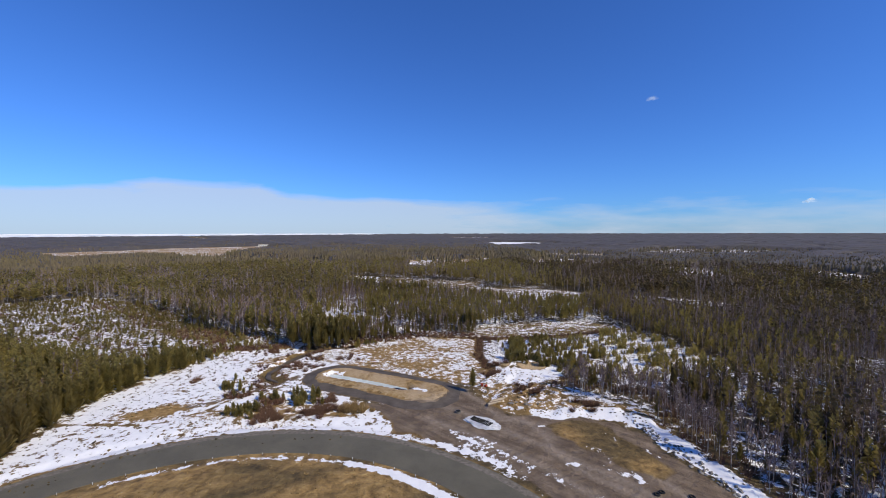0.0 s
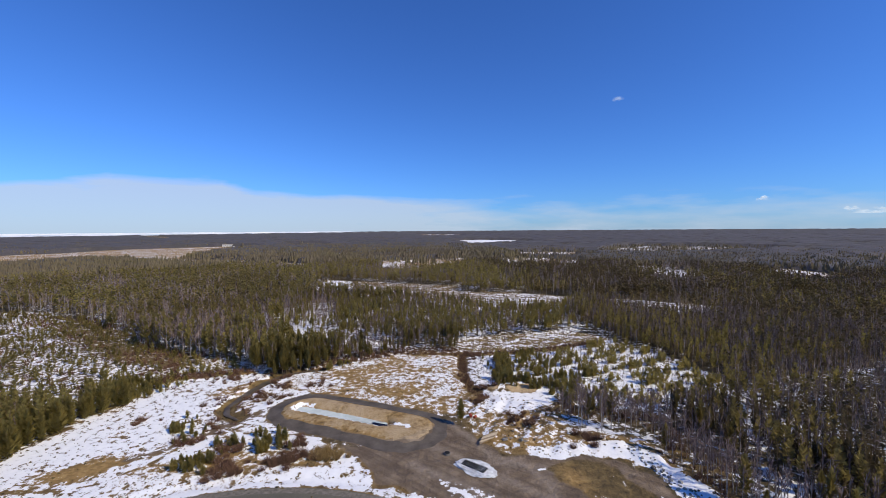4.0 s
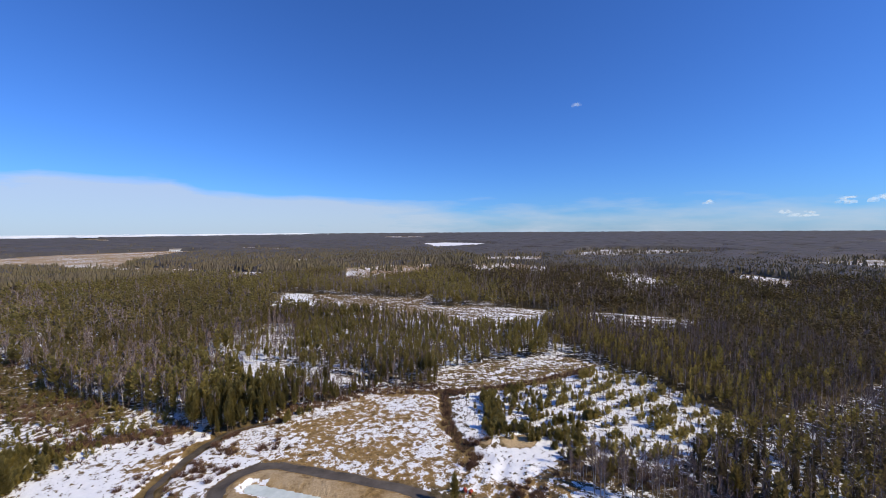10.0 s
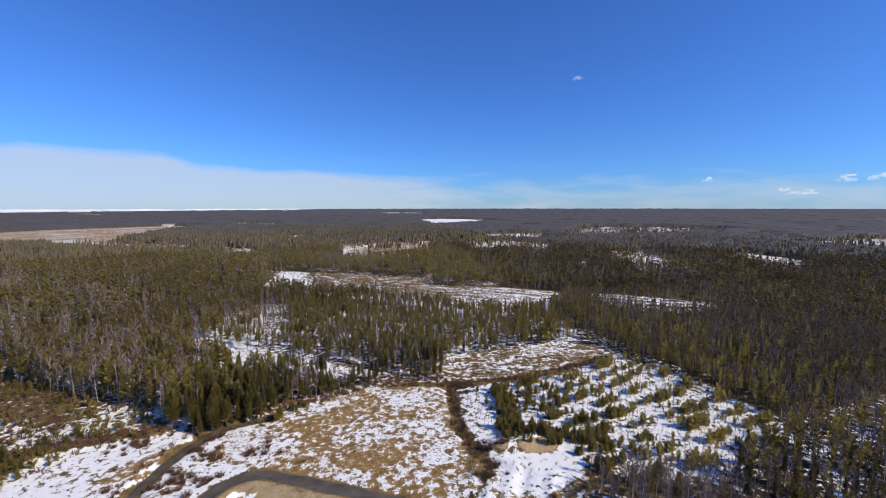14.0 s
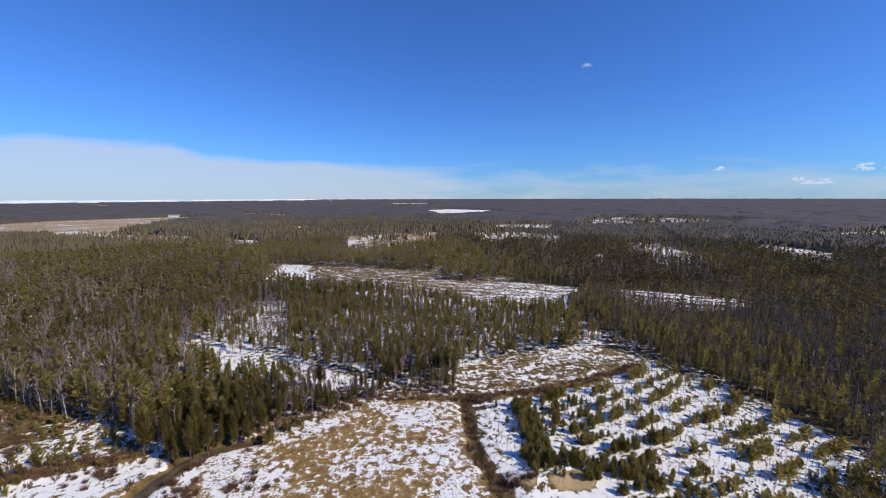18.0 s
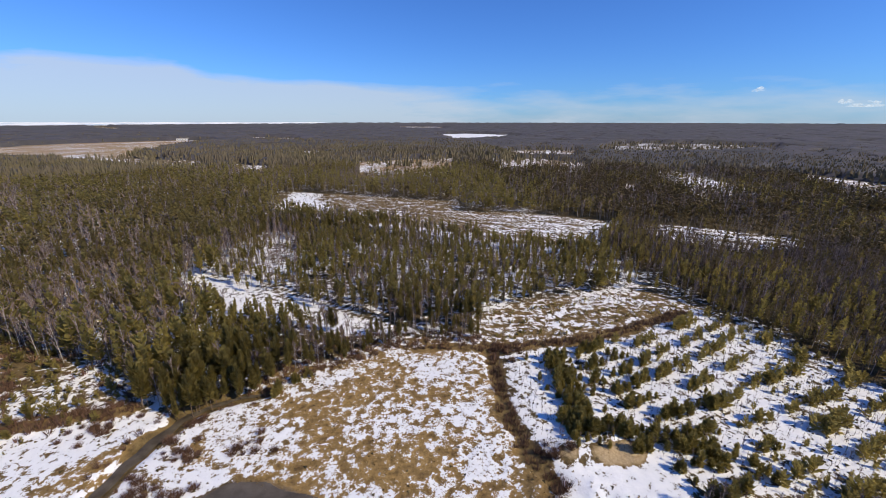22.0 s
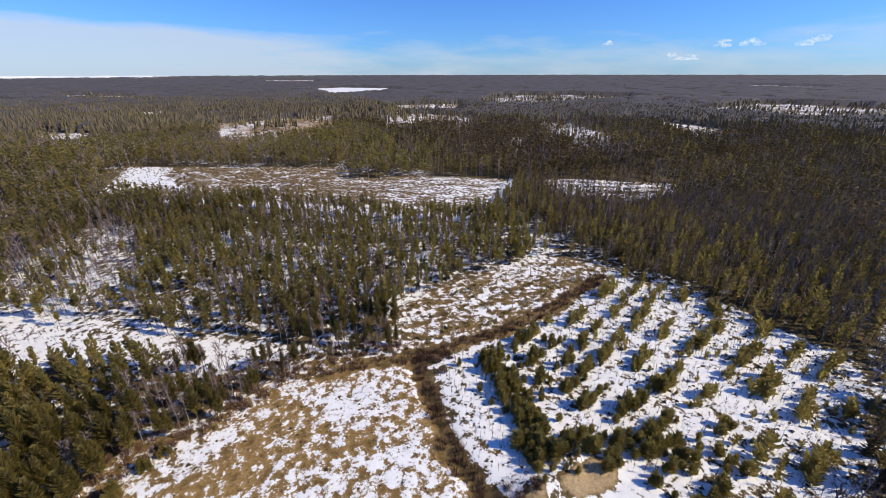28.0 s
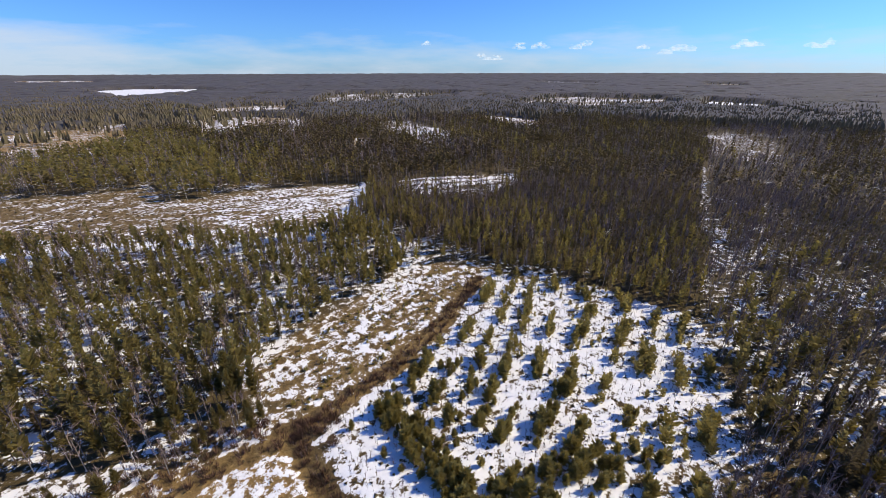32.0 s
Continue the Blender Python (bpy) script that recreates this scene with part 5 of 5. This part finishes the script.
def odds():
    g = np.random.default_rng(21)
    # worn tyres left in the yard
    for x, y in ((39, 71), (45, 70.3), (40.2, 71.6)):
        v, f = [], []
        for i in range(20):
            for j in range(8):
                a, b = 2 * math.pi * i / 20, 2 * math.pi * j / 8
                r = 0.42 + 0.16 * math.cos(b)
                v.append((r * math.cos(a), r * math.sin(a), 0.14 + 0.14 * math.sin(b)))
                f.append((i * 8 + j, ((i + 1) % 20) * 8 + j, ((i + 1) % 20) * 8 + (j + 1) % 8, i * 8 + (j + 1) % 8))
        ob = tagged(new("tyre", mesh_np("tyre", v, f, [M_rubber], smooth=True)), "old black tyre lying in the dirt yard", "tyre", group="old tyres in the yard")
        ob.matrix_basis = pose(x, y, ground_z(x, y), 0, 0, 0)
    # stones and scraps round the loop
    for i in range(60):
        x, y = g.uniform(6, 32), g.uniform(103, 126)
        if float(inside(np.array([x]), np.array([y]), HEAPS)[0]) < 0.5:
            continue
        me = lump(g, g.uniform(0.25, 0.6), g.uniform(0.2, 0.5), g.uniform(0.15, 0.35), rough=0.5)
        me.materials.append(M_stone)
        ob = tagged(new("rubble_stone", me), "rough pale stone in the rubble heap", "rock", group="stones of the rubble heap")
        ob.matrix_basis = pose(x, y, ground_z(x, y) - 0.05, 0, 0, g.uniform(0, 360))
    # scrap barrels
    for x, y, mat, label in ((12, 122, M_red, "faded red barrel lying among rubble"), (13.1, 121.2, M_red, "faded red barrel lying among rubble"), (9.2, 123.5, M_white, "white container lying among rubble")):
        ob = tagged(new("barrel"), label, "barrel")
        part("drum", rod("drum", (-0.5, 0, 0), (0.5, 0, 0), 0.34, 0.34, mat, 14), ob)
        for q in (-0.5, -0.17, 0.17, 0.46):
            part("hoop", rod("hoop", (q, 0, 0), (q + 0.04, 0, 0), 0.365, 0.365, mat, 14), ob)
        ob.matrix_basis = pose(x, y, ground_z(x, y) + 0.3, 0, 0, g.uniform(0, 180))
    # low concrete well with a dark lid beside the snow heap
    well = tagged(new("well"), "low concrete well ring with a dark lid in the yard", "well")
    part("ring", rod("ring", (0, 0, -0.1), (0, 0, 0.5), 0.75, 0.7, M_stone, 16), well)
    part("lid", rod("lid", (0, 0, 0.5), (0, 0, 0.58), 0.6, 0.58, M_rubber, 16), well)
    well.matrix_basis = pose(4, 104.6, 0)


odds()


# ---- clouds and a haze veil far behind the horizon ----
def cloud_material(name, amount):
    m, nt, b = nodes_of(name)
    nt.nodes.remove(b)
    emit, clear, blend = nt.nodes.new("ShaderNodeEmission"), nt.nodes.new("ShaderNodeBsdfTransparent"), nt.nodes.new("ShaderNodeMixShader")
    # the veil glows by itself in place of sunlight
    emit.inputs["Color"].default_value, emit.inputs["Strength"].default_value = (0.55, 0.645, 0.81, 1), 1.0
    t = nt.nodes.new("ShaderNodeMapping")
    t.inputs["Scale"].default_value = (0.6, 0.6, 3.2)
    nt.links.new(nt.nodes.new("ShaderNodeNewGeometry").outputs["Position"], t.inputs["Vector"])
    soft = noise_node(nt, 0.002, 7, 0.58, t.outputs[0])
    fac = calc(nt, "ADD", attr(nt, "cover"), calc(nt, "MULTIPLY", calc(nt, "SUBTRACT", soft, 0.5), 0.9))
    fac = calc(nt, "MULTIPLY", calc(nt, "MULTIPLY_ADD", fac, 2.2, -0.3, clamp=True), amount)
    nt.links.new(fac, blend.inputs[0])
    nt.links.new(clear.outputs[0], blend.inputs[1]), nt.links.new(emit.outputs[0], blend.inputs[2])
    nt.links.new(blend.outputs[0], nt.nodes["Material Output"].inputs["Surface"])
    return m


def cloud_bank():
    az, el = np.linspace(-100, 110, 211), np.linspace(-0.6, 11, 30)
    a, e = [q.ravel() for q in np.meshgrid(az, el)]
    r = 4860.0
    v = np.c_[r * np.sin(np.radians(a)), 60 + r * np.cos(np.radians(a)), 50 + r * np.tan(np.radians(e))]
    top = np.interp(a, [-100, -60, -48, -40, -36, -25, -21, -14, 0, 8, 22, 40, 110], [4.0, 4.3, 4.8, 6.0, 6.8, 6.4, 5.5, 5.2, 5.0, 5.0, 5.4, 5.0, 5.0])
    # east of about 8 degrees the thin cover is painted haze, not cloud
    thickness = np.interp(a, [-100, -45, -20, 3, 12, 30, 110], [0.70, 0.72, 0.72, 0.64, 0.46, 0.40, 0.46])
    cover = thickness * np.clip((top - e) / np.interp(a, [-100, -5, 15, 110], [1.1, 1.3, 4.5, 5.0]), 0, 1) ** 0.7 - 0.15 * np.clip((e - top) / 1.5, 0, 3)
    n, k = len(az), len(el)
    i = (np.arange(k - 1)[:, None] * n + np.arange(n - 1)[None]).ravel()
    me = mesh_np("backdrop", v, np.c_[i, i + 1, i + n + 1, i + n], [cloud_material("cloud_and_haze_veil", 0.72)], smooth=True)
    at = me.attributes.new("cover", "FLOAT", "POINT")
    at.data.foreach_set("value", cover.astype(np.float32))
    ob = tagged(new("backdrop", me), "low white cloud bank with a painted haze veil over the horizon", "clouds", kind="structure")
    ob.visible_shadow = False


cloud_bank()


def small_clouds():
    g = np.random.default_rng(31)
    veils = []
    for name, amount in (("cloud_white", 0.8), ("cloud_wisp", 0.3)):
        m, nt, b = nodes_of(name)
        nt.nodes.remove(b)
        emit, clear, blend = nt.nodes.new("ShaderNodeEmission"), nt.nodes.new("ShaderNodeBsdfTransparent"), nt.nodes.new("ShaderNodeMixShader")
        # self-glowing white replaces the sunlit tone of the puffs
        emit.inputs["Color"].default_value = (0.75, 0.85, 1.0, 1)
        thin = calc(nt, "MULTIPLY_ADD", noise_node(nt, 0.02, 4, 0.5), 1.6, -0.62, clamp=True)
        nt.links.new(calc(nt, "MULTIPLY", thin, amount), blend.inputs[0])
        nt.links.new(clear.outputs[0], blend.inputs[1]), nt.links.new(emit.outputs[0], blend.inputs[2])
        nt.links.new(blend.outputs[0], nt.nodes["Material Output"].inputs["Surface"])
        veils.append(m)
    for az, el, wide, high in ((43, 3.2, 60, 40), (51.4, 1.4, 130, 36), (50, 1.7, 50, 40), (54.6, 2.7, 80, 42), (57.2, 2.8, 110, 50), (54.8, 3.1, 70, 26), (62, 2.7, 120, 60), (52, 1.7, 50, 26), (72.5, 2.0, 170, 60),
                               (69, 2.5, 80, 30), (79, 2.4, 150, 60), (85, 2.2, 110, 50), (27.7, 16.4, 60, 50)):
        ob = tagged(new("cloud"), "small white fair weather cloud far away", "cloud", group="small clouds")
        x, y, z = 4700 * math.sin(radians(az)), 60 + 4700 * math.cos(radians(az)), 52 + 4700 * math.tan(radians(el))
        for i in range(4):
            me = lump(g, 0.7 * wide * g.uniform(0.35, 0.7), wide * 0.4, 0.7 * high * g.uniform(0.5, 0.9), rough=0.6)
            me.materials.append(veils[el > 10])
            p = part("puff", me, ob)
            p.location = ((i - 1.5) * wide * 0.32, g.normal(0, 20), g.uniform(-0.3, 0.3) * high)
        ob.matrix_basis = pose(x, y, z, 0, 0, -az)


small_clouds()


def farm():
    """White farm buildings at the end of the far field."""
    g = np.random.default_rng(2)
    for x, y, w, d, hh, turn in ((-650, 1445, 34, 12, 4.2, 20), (-600, 1450, 22, 10, 3.8, -10), (-352, 925, 12, 8, 5, 10), (-305, 945, 10, 8, 4.5, 30)):
        house = tagged(new("farm_building"), "white farm building with a pitched grey roof", "building", group="farm buildings by the field")
        v = [(sx * w / 2, sy * d / 2, z) for z in (-1, hh) for sx, sy in ((-1, -1), (1, -1), (1, 1), (-1, 1))]
        part("wall", mesh_np("wall", v, [(0, 1, 5, 4), (1, 2, 6, 5), (2, 3, 7, 6), (3, 0, 4, 7), (4, 5, 6, 7)], [M_white]), house)
        e = 0.6
        v = [(-w / 2 - e, -d / 2 - e, hh - 0.1), (w / 2 + e, -d / 2 - e, hh - 0.1), (w / 2 + e, d / 2 + e, hh - 0.1), (-w / 2 - e, d / 2 + e, hh - 0.1), (-w / 2 - e, 0, hh + d * 0.28), (w / 2 + e, 0, hh + d * 0.28)]
        part("roof", mesh_np("roof", v, [(0, 1, 5), (0, 5, 4), (2, 3, 4), (2, 4, 5), (1, 2, 5), (3, 0, 4), (0, 3, 2), (0, 2, 1)], [M_stone]), house)
        for i in range(5):
            q = -w / 2 + w * (i + 0.5) / 5
            part("window", mesh_np("window", [(q - 0.7, -d / 2 - 0.05, 2), (q + 0.7, -d / 2 - 0.05, 2), (q + 0.7, -d / 2 - 0.05, 3.6), (q - 0.7, -d / 2 - 0.05, 3.6)], [(0, 1, 2, 3)], [M_rubber]), house)
        house.matrix_basis = pose(x, y, ground_z(x, y), 0, 0, turn)


farm()
